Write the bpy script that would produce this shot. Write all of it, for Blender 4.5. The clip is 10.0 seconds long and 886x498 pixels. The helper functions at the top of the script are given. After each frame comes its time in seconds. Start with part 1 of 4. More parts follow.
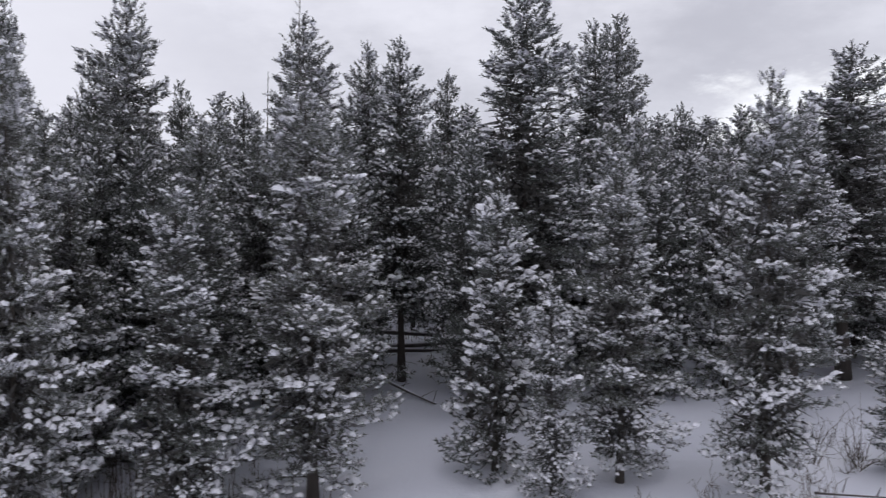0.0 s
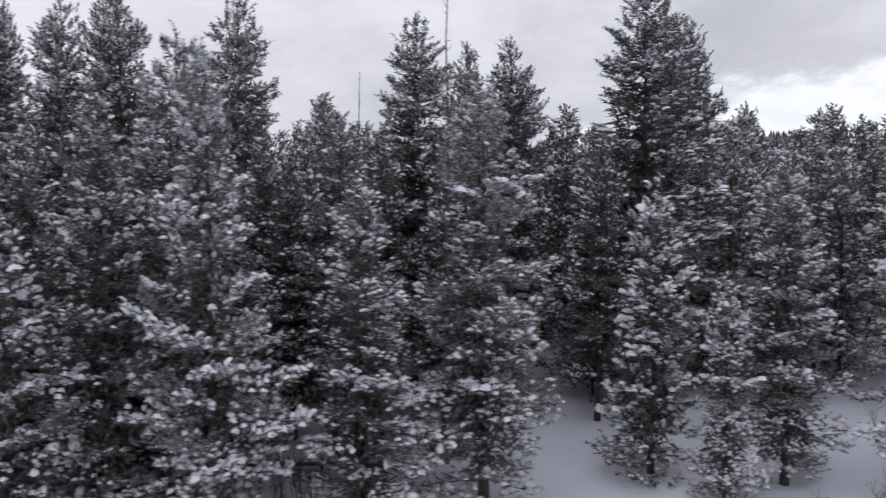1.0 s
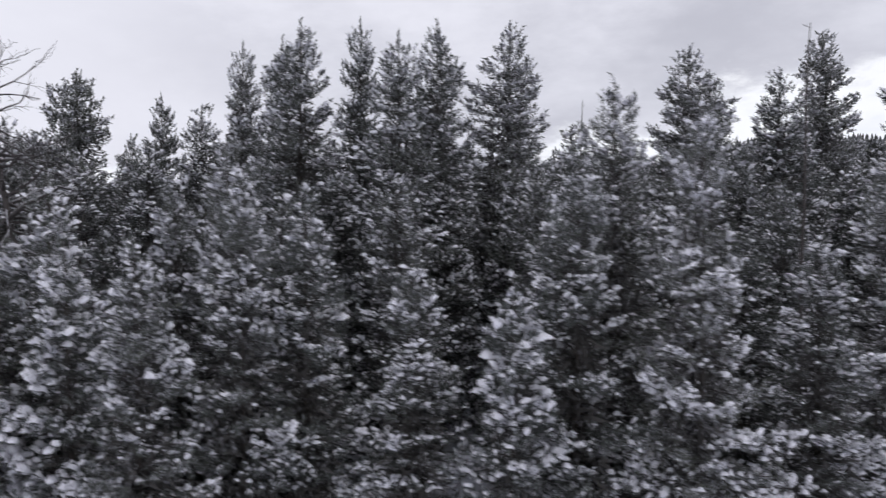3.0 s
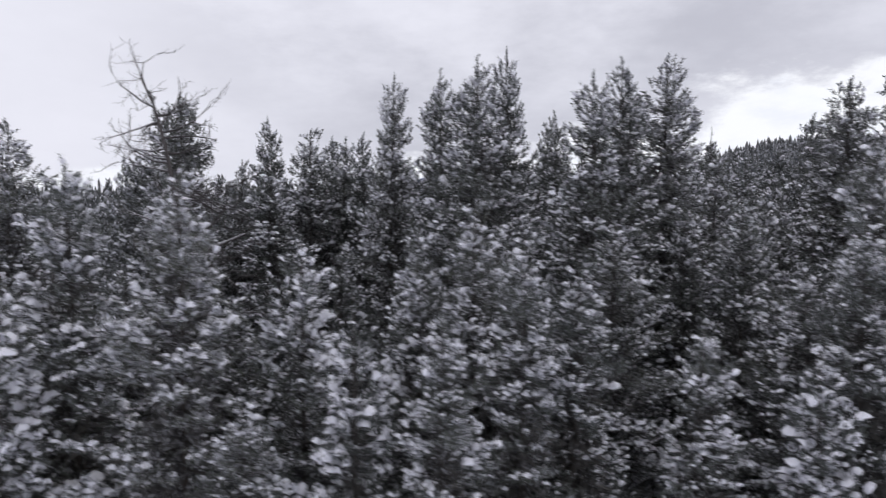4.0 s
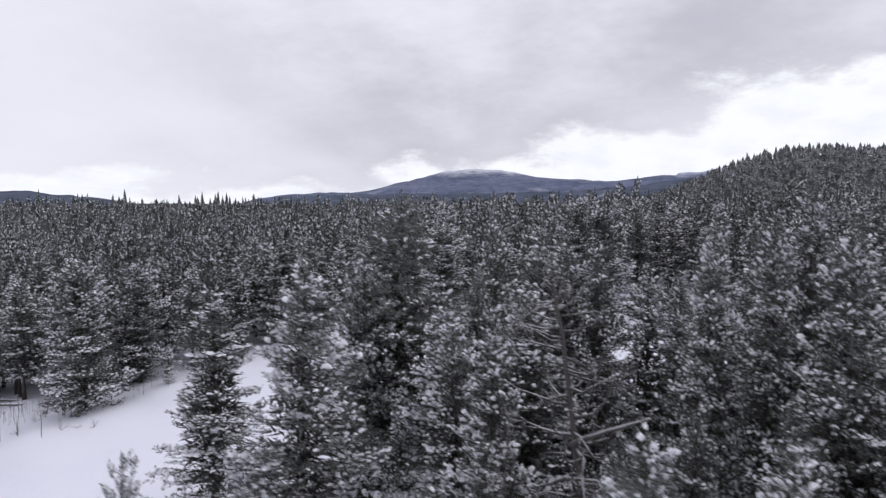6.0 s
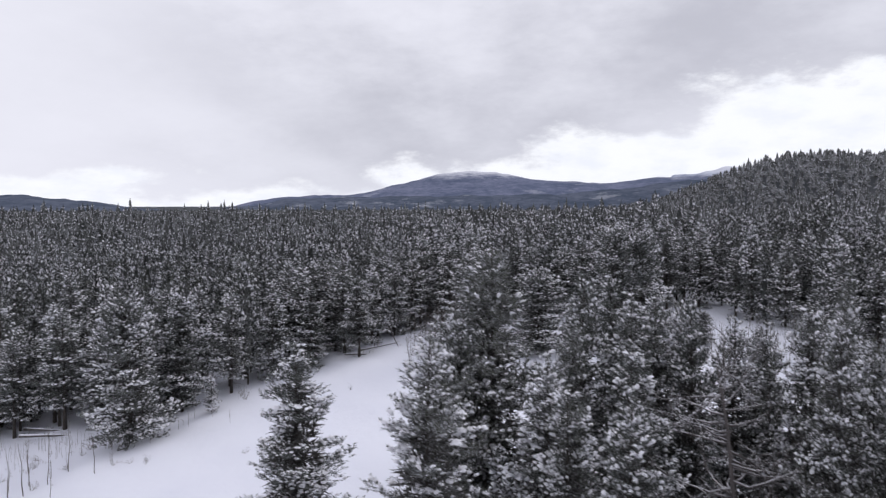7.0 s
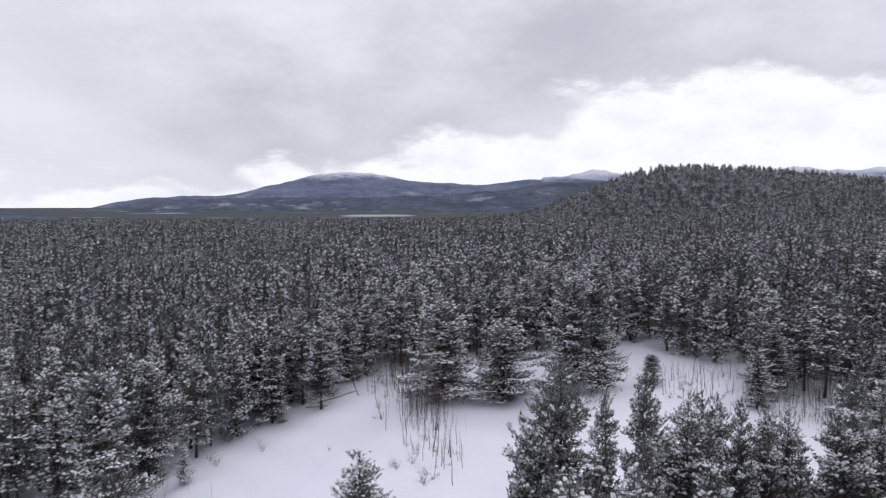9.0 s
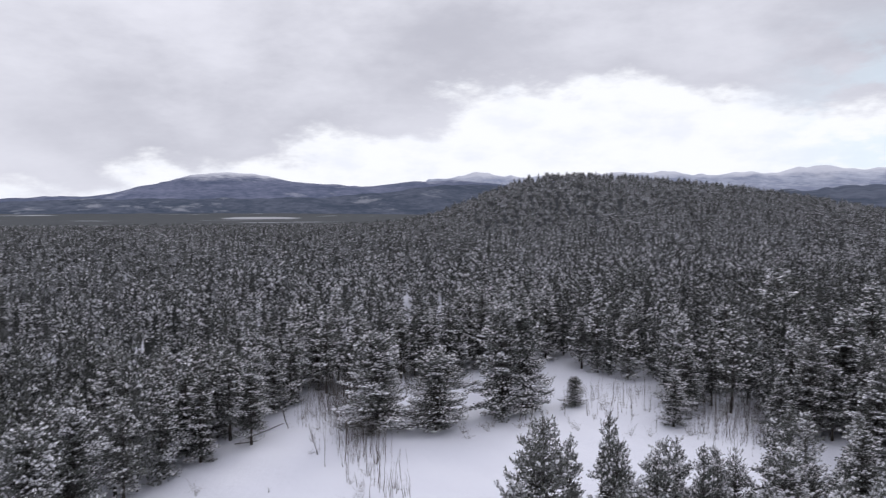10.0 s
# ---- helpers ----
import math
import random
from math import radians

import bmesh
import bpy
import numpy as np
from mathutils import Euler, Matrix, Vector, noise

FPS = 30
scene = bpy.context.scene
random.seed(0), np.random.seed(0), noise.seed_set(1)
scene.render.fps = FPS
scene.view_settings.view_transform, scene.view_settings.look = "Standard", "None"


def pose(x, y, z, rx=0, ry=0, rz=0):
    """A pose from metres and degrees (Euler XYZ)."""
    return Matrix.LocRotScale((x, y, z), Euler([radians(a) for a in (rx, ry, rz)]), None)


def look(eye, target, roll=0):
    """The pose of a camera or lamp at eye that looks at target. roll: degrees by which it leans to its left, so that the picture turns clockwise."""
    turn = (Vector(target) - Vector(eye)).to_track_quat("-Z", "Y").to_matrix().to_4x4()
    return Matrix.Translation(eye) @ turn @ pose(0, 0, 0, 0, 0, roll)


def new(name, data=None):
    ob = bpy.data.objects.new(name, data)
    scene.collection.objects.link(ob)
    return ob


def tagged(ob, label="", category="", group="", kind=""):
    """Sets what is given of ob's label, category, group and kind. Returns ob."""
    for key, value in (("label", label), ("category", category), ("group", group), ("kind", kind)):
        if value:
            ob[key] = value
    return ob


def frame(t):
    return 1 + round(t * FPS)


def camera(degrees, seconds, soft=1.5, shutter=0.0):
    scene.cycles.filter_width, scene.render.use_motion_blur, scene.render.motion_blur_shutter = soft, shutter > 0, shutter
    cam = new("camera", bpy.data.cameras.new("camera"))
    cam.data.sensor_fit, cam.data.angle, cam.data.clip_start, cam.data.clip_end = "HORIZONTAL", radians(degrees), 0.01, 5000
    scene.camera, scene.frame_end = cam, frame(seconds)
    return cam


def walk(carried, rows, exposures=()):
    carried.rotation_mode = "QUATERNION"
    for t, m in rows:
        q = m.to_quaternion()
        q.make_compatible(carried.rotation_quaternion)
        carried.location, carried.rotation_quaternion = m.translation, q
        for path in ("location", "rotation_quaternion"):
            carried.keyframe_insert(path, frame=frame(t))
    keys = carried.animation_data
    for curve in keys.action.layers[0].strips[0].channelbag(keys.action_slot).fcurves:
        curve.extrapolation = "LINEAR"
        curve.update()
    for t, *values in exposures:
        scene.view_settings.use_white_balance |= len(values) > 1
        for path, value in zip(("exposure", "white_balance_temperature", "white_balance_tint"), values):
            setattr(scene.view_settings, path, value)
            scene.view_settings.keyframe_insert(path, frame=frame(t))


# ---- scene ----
cam = camera(62.4, 10.0, soft=1.25, shutter=0.42)
PATH = [
    (0, (2.422, -2.107, 6.211), (2.413, -0.11, 6.098), 0.2),
    (0.5, (-0.43, -1.995, 6.209), (-0.437, 0.002, 6.097), 0.1),
    (1, (-3.772, -1.898, 6.217), (-3.779, 0.099, 6.105), -0.0),
    (1.5, (-7.358, -1.801, 6.454), (-7.364, 0.196, 6.342), -0.0),
    (2, (-10.887, -1.938, 6.747), (-10.891, 0.059, 6.634), 0.1),
    (3.5, (-22.652, -0.925, 9.026), (-22.651, 1.071, 8.912), -0.0),
    (4, (-26.771, -0.442, 9.996), (-26.77, 1.554, 9.882), -0.0),
    (4.5, (-30.968, -0.14, 11.118), (-30.964, 1.857, 11.004), -0.0),
    (5, (-35.137, 0.248, 12.838), (-35.131, 2.245, 12.723), -0.0),
    (5.5, (-39.424, 0.482, 15.27), (-39.418, 2.478, 15.154), -0.1),
    (6, (-43.371, 0.85, 17.424), (-43.364, 2.847, 17.305), 0.0),
    (7.5, (-53.87, 1.175, 23.247), (-53.819, 3.171, 23.134), -0.2),
    (8, (-57.562, 1.015, 25.384), (-57.45, 3.008, 25.269), -0.2),
    (8.5, (-61.27, 1.041, 27.524), (-61.041, 3.024, 27.409), -0.2),
    (9, (-65.115, 1.33, 29.918), (-64.753, 3.294, 29.802), -0.1),
    (9.5, (-69.027, 1.749, 32.32), (-68.525, 3.682, 32.206), -0.1),
    (10, (-73.075, 2.44, 34.936), (-72.409, 4.322, 34.822), 0.0),
]
walk(cam, [(t, look(eye, target, roll)) for t, eye, target, roll in PATH])

# ---- world, sun ----
world = bpy.data.worlds.new("overcast_sky")
scene.world = world
world.use_nodes = True


class Nodes:
    """Short hand for building a node tree."""

    def __init__(self, tree):
        self.tree = tree
        tree.nodes.clear()

    def add(self, kind, **settings):
        node = self.tree.nodes.new(kind)
        for key, value in settings.items():
            setattr(node, key, value)
        return node

    def link(self, a, b):
        self.tree.links.new(a, b)

    def put(self, node, index, value):
        if hasattr(value, "is_output"):
            self.link(value, node.inputs[index])
        else:
            node.inputs[index].default_value = value

    def math(self, op, a, b=0.0, c=0.0, clamp=False):
        node = self.add("ShaderNodeMath", operation=op, use_clamp=clamp)
        for i, v in enumerate((a, b, c)):
            self.put(node, i, v)
        return node.outputs[0]

    def mix(self, fac, a, b):
        node = self.add("ShaderNodeMix", data_type="RGBA")
        self.put(node, 0, fac)
        self.put(node, 6, a)
        self.put(node, 7, b)
        return node.outputs[2]

    def ramp(self, fac, lo, hi):
        node = self.add("ShaderNodeMapRange", interpolation_type="SMOOTHSTEP")
        self.put(node, 0, fac)
        self.put(node, 1, lo)
        self.put(node, 2, hi)
        return node.outputs[0]

    def noise(self, vector, scale, detail=4.0, rough=0.55):
        node = self.add("ShaderNodeTexNoise")
        if vector is not None:
            self.link(vector, node.inputs["Vector"])
        node.inputs["Scale"].default_value = scale
        node.inputs["Detail"].default_value = detail
        node.inputs["Roughness"].default_value = rough
        return node.outputs["Fac"]


SUN_ELEVATION, SUN_AZIMUTH = radians(38), radians(50)   # behind the cloud, ahead and to the right


def build_sky():
    n = Nodes(world.node_tree)
    out = n.add("ShaderNodeOutputWorld")
    back = n.add("ShaderNodeBackground")
    n.link(back.outputs[0], out.inputs[0])
    sky = n.add("ShaderNodeTexSky", sky_type="NISHITA", sun_disc=False, sun_elevation=SUN_ELEVATION, sun_rotation=SUN_AZIMUTH)
    blue = n.mix(1.0, (0, 0, 0, 1), sky.outputs[0])
    scaled = n.add("ShaderNodeMix", data_type="RGBA", blend_type="MULTIPLY")
    scaled.inputs[0].default_value = 1.0
    n.link(blue, scaled.inputs[6])
    scaled.inputs[7].default_value = (0.10, 0.10, 0.10, 1)
    coord = n.add("ShaderNodeTexCoord")
    split = n.add("ShaderNodeSeparateXYZ")
    n.link(coord.outputs["Generated"], split.inputs[0])
    x, y, z = split.outputs
    az = n.math("ARCTAN2", x, y)          # radians to the right of straight ahead
    el = n.math("ARCSINE", z)
    flat = n.add("ShaderNodeCombineXYZ")
    n.link(n.math("MULTIPLY", az, 1.0), flat.inputs[0])
    n.link(n.math("MULTIPLY", el, 2.2), flat.inputs[1])
    big = n.noise(flat.outputs[0], 3.2, 5.0, 0.55)
    fine = n.noise(flat.outputs[0], 11.0, 6.0, 0.6)
    puff = n.noise(flat.outputs[0], 7.0, 8.0, 0.62)
    wisp = n.math("ADD", n.math("MULTIPLY", n.math("SUBTRACT", big, 0.5), 0.16), n.math("MULTIPLY", n.math("SUBTRACT", puff, 0.5), 0.17))
    # lower edge of the grey cloud deck: it climbs to the right and leaves a bright gap over the hills
    edge = n.math("ADD", n.math("MULTIPLY", n.ramp(az, -0.05, 0.52), 0.118), 0.035)
    edge = n.math("SUBTRACT", edge, n.math("MULTIPLY", n.ramp(az, 0.56, 0.95), 0.04))
    height = n.math("ADD", n.math("SUBTRACT", el, edge), wisp)
    deck = n.ramp(height, -0.014, 0.022)
    body = n.math("ADD", n.math("MULTIPLY", big, 0.6), n.math("MULTIPLY", puff, 0.4))
    grey = n.mix(n.ramp(body, 0.33, 0.68), (0.497, 0.503, 0.578, 1), (0.675, 0.683, 0.766, 1))
    # the deck is thickest just over the gap and thins overhead and to the left
    thin = n.math("MAXIMUM", n.ramp(height, 0.06, 0.30), n.ramp(az, 0.0, -0.55))
    grey = n.mix(n.math("MULTIPLY", thin, 0.75), grey, (0.797, 0.80, 0.888, 1))
    gap = n.mix(n.ramp(fine, 0.42, 0.70), (0.89, 0.905, 0.96, 1), (0.80, 0.825, 0.91, 1))
    hole = n.math("MULTIPLY", n.ramp(n.noise(flat.outputs[0], 5.0, 3.0), 0.60, 0.72), n.ramp(az, 0.35, 0.8))
    gap = n.mix(n.math("MULTIPLY", hole, 0.6), gap, scaled.outputs[2])
    window = n.math("MULTIPLY", n.math("MULTIPLY", n.ramp(az, 0.70, 0.95), n.ramp(el, 0.26, 0.14)), n.ramp(fine, 0.44, 0.6))
    n.link(n.mix(n.math("MULTIPLY", window, 0.5), n.mix(deck, gap, grey), (0.62, 0.80, 0.93, 1)), back.inputs[0])
    back.inputs[1].default_value = 1.1


build_sky()
sun_data = bpy.data.lights.new("sun", "SUN")
sun_data.energy, sun_data.angle, sun_data.color = 0.7, radians(25), (1.0, 0.97, 0.93)
sun = new("sun", sun_data)
sun.matrix_world = look((0, 0, 300), (-math.sin(SUN_AZIMUTH) * 100, -math.cos(SUN_AZIMUTH) * 100, 300 - math.tan(SUN_ELEVATION) * 100))

# ---- materials ----


def material(name):
    m = bpy.data.materials.new(name)
    m.use_nodes = True
    n = Nodes(m.node_tree)
    out = n.add("ShaderNodeOutputMaterial")
    bsdf = n.add("ShaderNodeBsdfPrincipled")
    n.link(bsdf.outputs[0], out.inputs[0])
    return m, n, bsdf


def bump(n, bsdf, height, strength, distance):
    node = n.add("ShaderNodeBump")
    node.inputs["Strength"].default_value = strength
    node.inputs["Distance"].default_value = distance
    n.link(height, node.inputs["Height"])
    n.link(node.outputs[0], bsdf.inputs["Normal"])


def place(n):
    return n.add("ShaderNodeNewGeometry").outputs["Position"]


def snow_material(name, grain):
    m, n, b = material(name)
    p = place(n)
    fac = n.noise(p, 0.35, 5.0)
    n.link(n.mix(fac, (0.80, 0.81, 0.88, 1), (0.88, 0.885, 0.93, 1)), b.inputs["Base Color"])
    b.inputs["Roughness"].default_value = 0.85
    b.inputs["Specular IOR Level"].default_value = 0.2
    bump(n, b, n.noise(p, grain, 5.0, 0.6), 0.35, 0.05)
    return m


SNOW = snow_material("tree_snow", 9.0)


def laden_material(name, start):
    """Snow lying on needles, with tips of needles showing through."""
    m, n, b = material(name)
    p = place(n)
    isle = n.add("ShaderNodeNewGeometry").outputs["Random Per Island"]
    fac = n.math("ADD", n.noise(p, 13.0, 4.0, 0.7), n.math("MULTIPLY", n.math("SUBTRACT", isle, 0.5), 0.30))
    rand = n.add("ShaderNodeObjectInfo").outputs["Random"]
    fac = n.math("ADD", fac, n.math("MULTIPLY", n.math("SUBTRACT", rand, 0.5), 0.22))
    snow = n.mix(n.noise(p, 0.5, 3.0), (0.825, 0.82, 0.885, 1), (0.90, 0.895, 0.94, 1))
    n.link(n.mix(n.ramp(fac, start, start + 0.22), snow, (0.080, 0.088, 0.070, 1)), b.inputs["Base Color"])
    b.inputs["Roughness"].default_value = 0.85
    b.inputs["Specular IOR Level"].default_value = 0.2
    bump(n, b, n.noise(p, 22.0, 4.0, 0.7), 0.9, 0.05)
    return m


LADEN = laden_material("snow_on_needles", 0.61)
DUSTED = laden_material("snow_dusted_needles", 0.47)
THICK = laden_material("thick_snow_on_needles", 0.62)


def needle_material(name, dark, light, scale, start, cover, olive=0.5):
    """Pine needles with snow lodged between them in small patches."""
    m, n, b = material(name)
    p = place(n)
    geo = n.add("ShaderNodeNewGeometry")
    rand = n.add("ShaderNodeObjectInfo").outputs["Random"]
    isle = geo.outputs["Random Per Island"]
    col = n.mix(n.math("MULTIPLY", n.math("ADD", n.noise(p, 1.3, 3.0), isle), 0.5), dark, light)
    col = n.mix(n.math("MULTIPLY", rand, olive), col, (0.078, 0.078, 0.046, 1))
    patch = n.math("ADD", n.noise(p, scale, 5.0, 0.7), n.math("MULTIPLY", n.math("SUBTRACT", isle, 0.5), 0.12))
    patch = n.math("ADD", patch, n.math("MULTIPLY", n.math("SUBTRACT", rand, 0.5), 0.06))
    n.link(n.mix(n.math("MULTIPLY", n.ramp(patch, start, start + 0.26), cover), col, (0.74, 0.75, 0.82, 1)), b.inputs["Base Color"])
    b.inputs["Roughness"].default_value = 0.8
    b.inputs["Specular IOR Level"].default_value = 0.2
    return m


# browner and darker than the outer needles: the crown's inner shade is in the colour
INNER = needle_material("shaded_inner_foliage", (0.044, 0.042, 0.040, 1), (0.086, 0.081, 0.075, 1), 6.0, 0.50, 0.55, 0.0)
NEEDLE = needle_material("pine_needles", (0.046, 0.052, 0.048, 1), (0.106, 0.114, 0.098, 1), 9.0, 0.45, 0.66)


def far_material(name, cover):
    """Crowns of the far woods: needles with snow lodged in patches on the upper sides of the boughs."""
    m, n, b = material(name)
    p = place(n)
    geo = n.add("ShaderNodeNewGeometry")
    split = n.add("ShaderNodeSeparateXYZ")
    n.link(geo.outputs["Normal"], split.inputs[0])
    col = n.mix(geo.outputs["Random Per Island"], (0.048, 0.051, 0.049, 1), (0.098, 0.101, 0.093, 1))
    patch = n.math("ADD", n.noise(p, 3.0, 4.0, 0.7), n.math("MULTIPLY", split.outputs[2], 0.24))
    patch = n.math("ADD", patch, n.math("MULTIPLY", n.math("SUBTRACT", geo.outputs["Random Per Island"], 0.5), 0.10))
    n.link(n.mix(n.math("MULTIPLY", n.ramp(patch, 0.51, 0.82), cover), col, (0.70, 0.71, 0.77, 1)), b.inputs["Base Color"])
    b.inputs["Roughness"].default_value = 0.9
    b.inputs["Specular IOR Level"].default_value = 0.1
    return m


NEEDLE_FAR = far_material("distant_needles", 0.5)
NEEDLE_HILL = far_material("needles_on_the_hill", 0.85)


def bark_material(name, dark, light, snowed=0.0):
    m, n, b = material(name)
    p = place(n)
    stretch = n.add("ShaderNodeMapping")
    stretch.inputs["Scale"].default_value = (9, 9, 1.6)
    n.link(p, stretch.inputs[0])
    f = n.noise(stretch.outputs[0], 1.0, 6.0, 0.65)
    col = n.mix(f, dark, light)
    if snowed:                                  # snow lying along the upper side
        split = n.add("ShaderNodeSeparateXYZ")
        n.link(n.add("ShaderNodeNewGeometry").outputs["Normal"], split.inputs[0])
        lie = n.math("ADD", split.outputs[2], n.math("MULTIPLY", n.math("SUBTRACT", n.noise(p, 3.0), 0.5), 0.8))
        col = n.mix(n.math("MULTIPLY", n.ramp(lie, 0.35, 0.7), snowed), col, (0.80, 0.80, 0.86, 1))
    n.link(col, b.inputs["Base Color"])
    b.inputs["Roughness"].default_value = 0.9
    bump(n, b, f, 0.6, 0.03)
    return m


BARK = bark_material("pine_bark", (0.020, 0.016, 0.014, 1), (0.085, 0.070, 0.060, 1))
DEADWOOD = bark_material("weathered_deadwood", (0.036, 0.031, 0.030, 1), (0.115, 0.102, 0.099, 1), 0.5)
TWIG = bark_material("bare_twigs", (0.055, 0.044, 0.038, 1), (0.16, 0.135, 0.115, 1))


def ground_material():
    m, n, b = material("snow_ground")
    p = place(n)
    soft = n.noise(p, 0.08, 5.0)
    snow = n.mix(soft, (0.74, 0.75, 0.84, 1), (0.82, 0.83, 0.90, 1))
    litter = n.ramp(n.noise(p, 1.6, 6.0, 0.7), 0.66, 0.80)
    snow = n.mix(n.math("MULTIPLY", litter, 0.35), snow, (0.30, 0.27, 0.24, 1))
    split = n.add("ShaderNodeSeparateXYZ")
    n.link(p, split.inputs[0])
    # beyond the near woods the land is covered with conifers and a few open meadows
    far = n.ramp(split.outputs[1], 330.0, 480.0)
    stretch = n.add("ShaderNodeMapping")
    stretch.inputs["Scale"].default_value = (0.0022, 0.0045, 0.0)
    n.link(p, stretch.inputs[0])
    meadow = n.ramp(n.noise(stretch.outputs[0], 1.0, 5.0, 0.6), 0.60, 0.66)
    woods = n.mix(n.noise(p, 0.02, 6.0, 0.7), (0.030, 0.036, 0.042, 1), (0.085, 0.090, 0.098, 1))
    # one broad open meadow in the valley before the mountain
    across = n.math("POWER", n.math("DIVIDE", n.math("SUBTRACT", split.outputs[0], 155.0), 130.0), 2.0)
    deep = n.math("POWER", n.math("DIVIDE", n.math("SUBTRACT", split.outputs[1], 2350.0), 170.0), 2.0)
    ring = n.math("ADD", n.math("ADD", across, deep), n.math("MULTIPLY", n.noise(p, 0.012, 5.0, 0.7), 1.6))
    meadow = n.math("MAXIMUM", meadow, n.ramp(ring, 1.75, 1.45))
    land = n.mix(n.math("MULTIPLY", meadow, 0.6), woods, (0.56, 0.57, 0.62, 1))
    n.link(n.mix(far, snow, land), b.inputs["Base Color"])
    b.inputs["Roughness"].default_value = 0.9
    b.inputs["Specular IOR Level"].default_value = 0.15
    h = n.math("ADD", n.noise(p, 0.6, 6.0, 0.6), n.math("MULTIPLY", n.noise(p, 5.0, 4.0), 0.25))
    bump(n, b, h, 0.45, 0.25)
    return m


GROUND = ground_material()


def mountain_material(name, low, high, snowline, depth, glades=0.0):
    """Wooded slopes seen far off, with distance haze in the low and high tones: dark stands, paler openings where snow
    lies, and snow above a ragged line.
    """
    m, n, b = material(name)
    p = place(n)
    split = n.add("ShaderNodeSeparateXYZ")
    n.link(p, split.inputs[0])
    stands = n.add("ShaderNodeMapping")
    stands.inputs["Scale"].default_value = (1, 0.6, 4)
    n.link(p, stands.inputs[0])
    fac = n.math("ADD", n.math("MULTIPLY", n.noise(stands.outputs[0], 0.005, 6.0, 0.7), 0.6), n.math("MULTIPLY", n.noise(stands.outputs[0], 0.03, 4.0, 0.7), 0.4))
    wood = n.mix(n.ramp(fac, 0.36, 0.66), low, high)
    open_land = n.ramp(n.noise(stands.outputs[0], 0.0035, 7.0, 0.72), 0.58, 0.66)
    wood = n.mix(n.math("MULTIPLY", open_land, glades), wood, (0.60, 0.61, 0.66, 1))
    level = n.math("ADD", split.outputs[2], n.math("MULTIPLY", n.math("SUBTRACT", n.noise(p, 0.008, 7.0, 0.75), 0.5), depth * 2.4))
    n.link(n.mix(n.math("MULTIPLY", n.ramp(level, snowline, snowline + depth), 0.8), wood, (0.68, 0.69, 0.75, 1)), b.inputs["Base Color"])
    b.inputs["Roughness"].default_value = 1.0
    b.inputs["Specular IOR Level"].default_value = 0.0
    return m


# ---- the land ----


def smooth(v, lo, hi):
    v = np.clip((v - lo) / (hi - lo), 0, 1)
    return v * v * (3 - 2 * v)


def land(x, y):
    """Height of the snow at x, y."""
    x, y = np.asarray(x, float), np.asarray(y, float)
    z = -5.3 + 0.04 * np.clip(y, -60, 150) + 0.021 * np.clip(y - 150, 0, 380)
    s = -x
    fall = 0.0395 * np.clip(s, 0, 50) + 0.15 * np.clip(s - 50, 0, 62) + 0.03 * np.clip(s - 112, 0, 200)
    z = z - fall * (1 - smooth(y, 150, 430))
    wide = np.where(x < 250, 88.0, 270.0)
    z = z + 48.5 * np.exp(-((x - 250) / wide) ** 2 - ((y - 600) / 165) ** 2)
    z = z + 14 * np.exp(-((x - 520) / 150) ** 2 - ((y - 640) / 150) ** 2)
    z = z - 9 * smooth(y, 640, 1300) + 26 * smooth(y, 2200, 3600)
    z = z + 0.22 * np.sin(x * 0.21 + 1.3) * np.sin(y * 0.17) + 0.10 * np.sin(x * 0.63 + y * 0.4)
    return z


def level(x, y):
    return float(land(x, y))


def mesh_object(name, verts, faces, mats, parent=None, smooth_faces=True, slots=None):
    me = bpy.data.meshes.new(name)
    me.from_pydata(verts if isinstance(verts, list) else verts.tolist(), [], faces if isinstance(faces, list) else faces.tolist())
    for mat in mats:
        me.materials.append(mat)
    if slots is not None:
        me.polygons.foreach_set("material_index", np.asarray(slots, np.int32))
    me.polygons.foreach_set("use_smooth", np.full(len(me.polygons), smooth_faces))
    me.update()
    ob = new(name, me)
    ob.parent = parent
    return ob


def build_ground():
    radii = [0.0]
    r = 3.0
    while r < 4780:
        radii.append(r)
        r = r * 1.032 + 0.35
    angles = np.concatenate([np.arange(-80, 81, 0.8), np.arange(86, 280, 6.0)])
    a, rr = np.meshgrid(np.radians(angles), np.array(radii[1:]))
    x, y = -35 + rr * np.sin(a), 30 + rr * np.cos(a)
    z = land(x, y)
    verts = np.stack([x, y, z], -1).reshape(-1, 3)
    k, rows = len(angles), len(radii) - 1
    i, j = np.meshgrid(np.arange(rows - 1), np.arange(k), indexing="ij")
    q = np.stack([i * k + j, (i + 1) * k + j, (i + 1) * k + (j + 1) % k, i * k + (j + 1) % k], -1).reshape(-1, 4)[:, ::-1]
    verts = verts.tolist() + [[-35, 30, level(-35, 30)]]
    faces = q.tolist() + [[len(verts) - 1, (c + 1) % k, c] for c in range(k)]
    ob = mesh_object("ground", verts, faces, [GROUND])
    tagged(ob, "open snow-covered ground sloping gently under the pines", "ground", kind="structure")


build_ground()


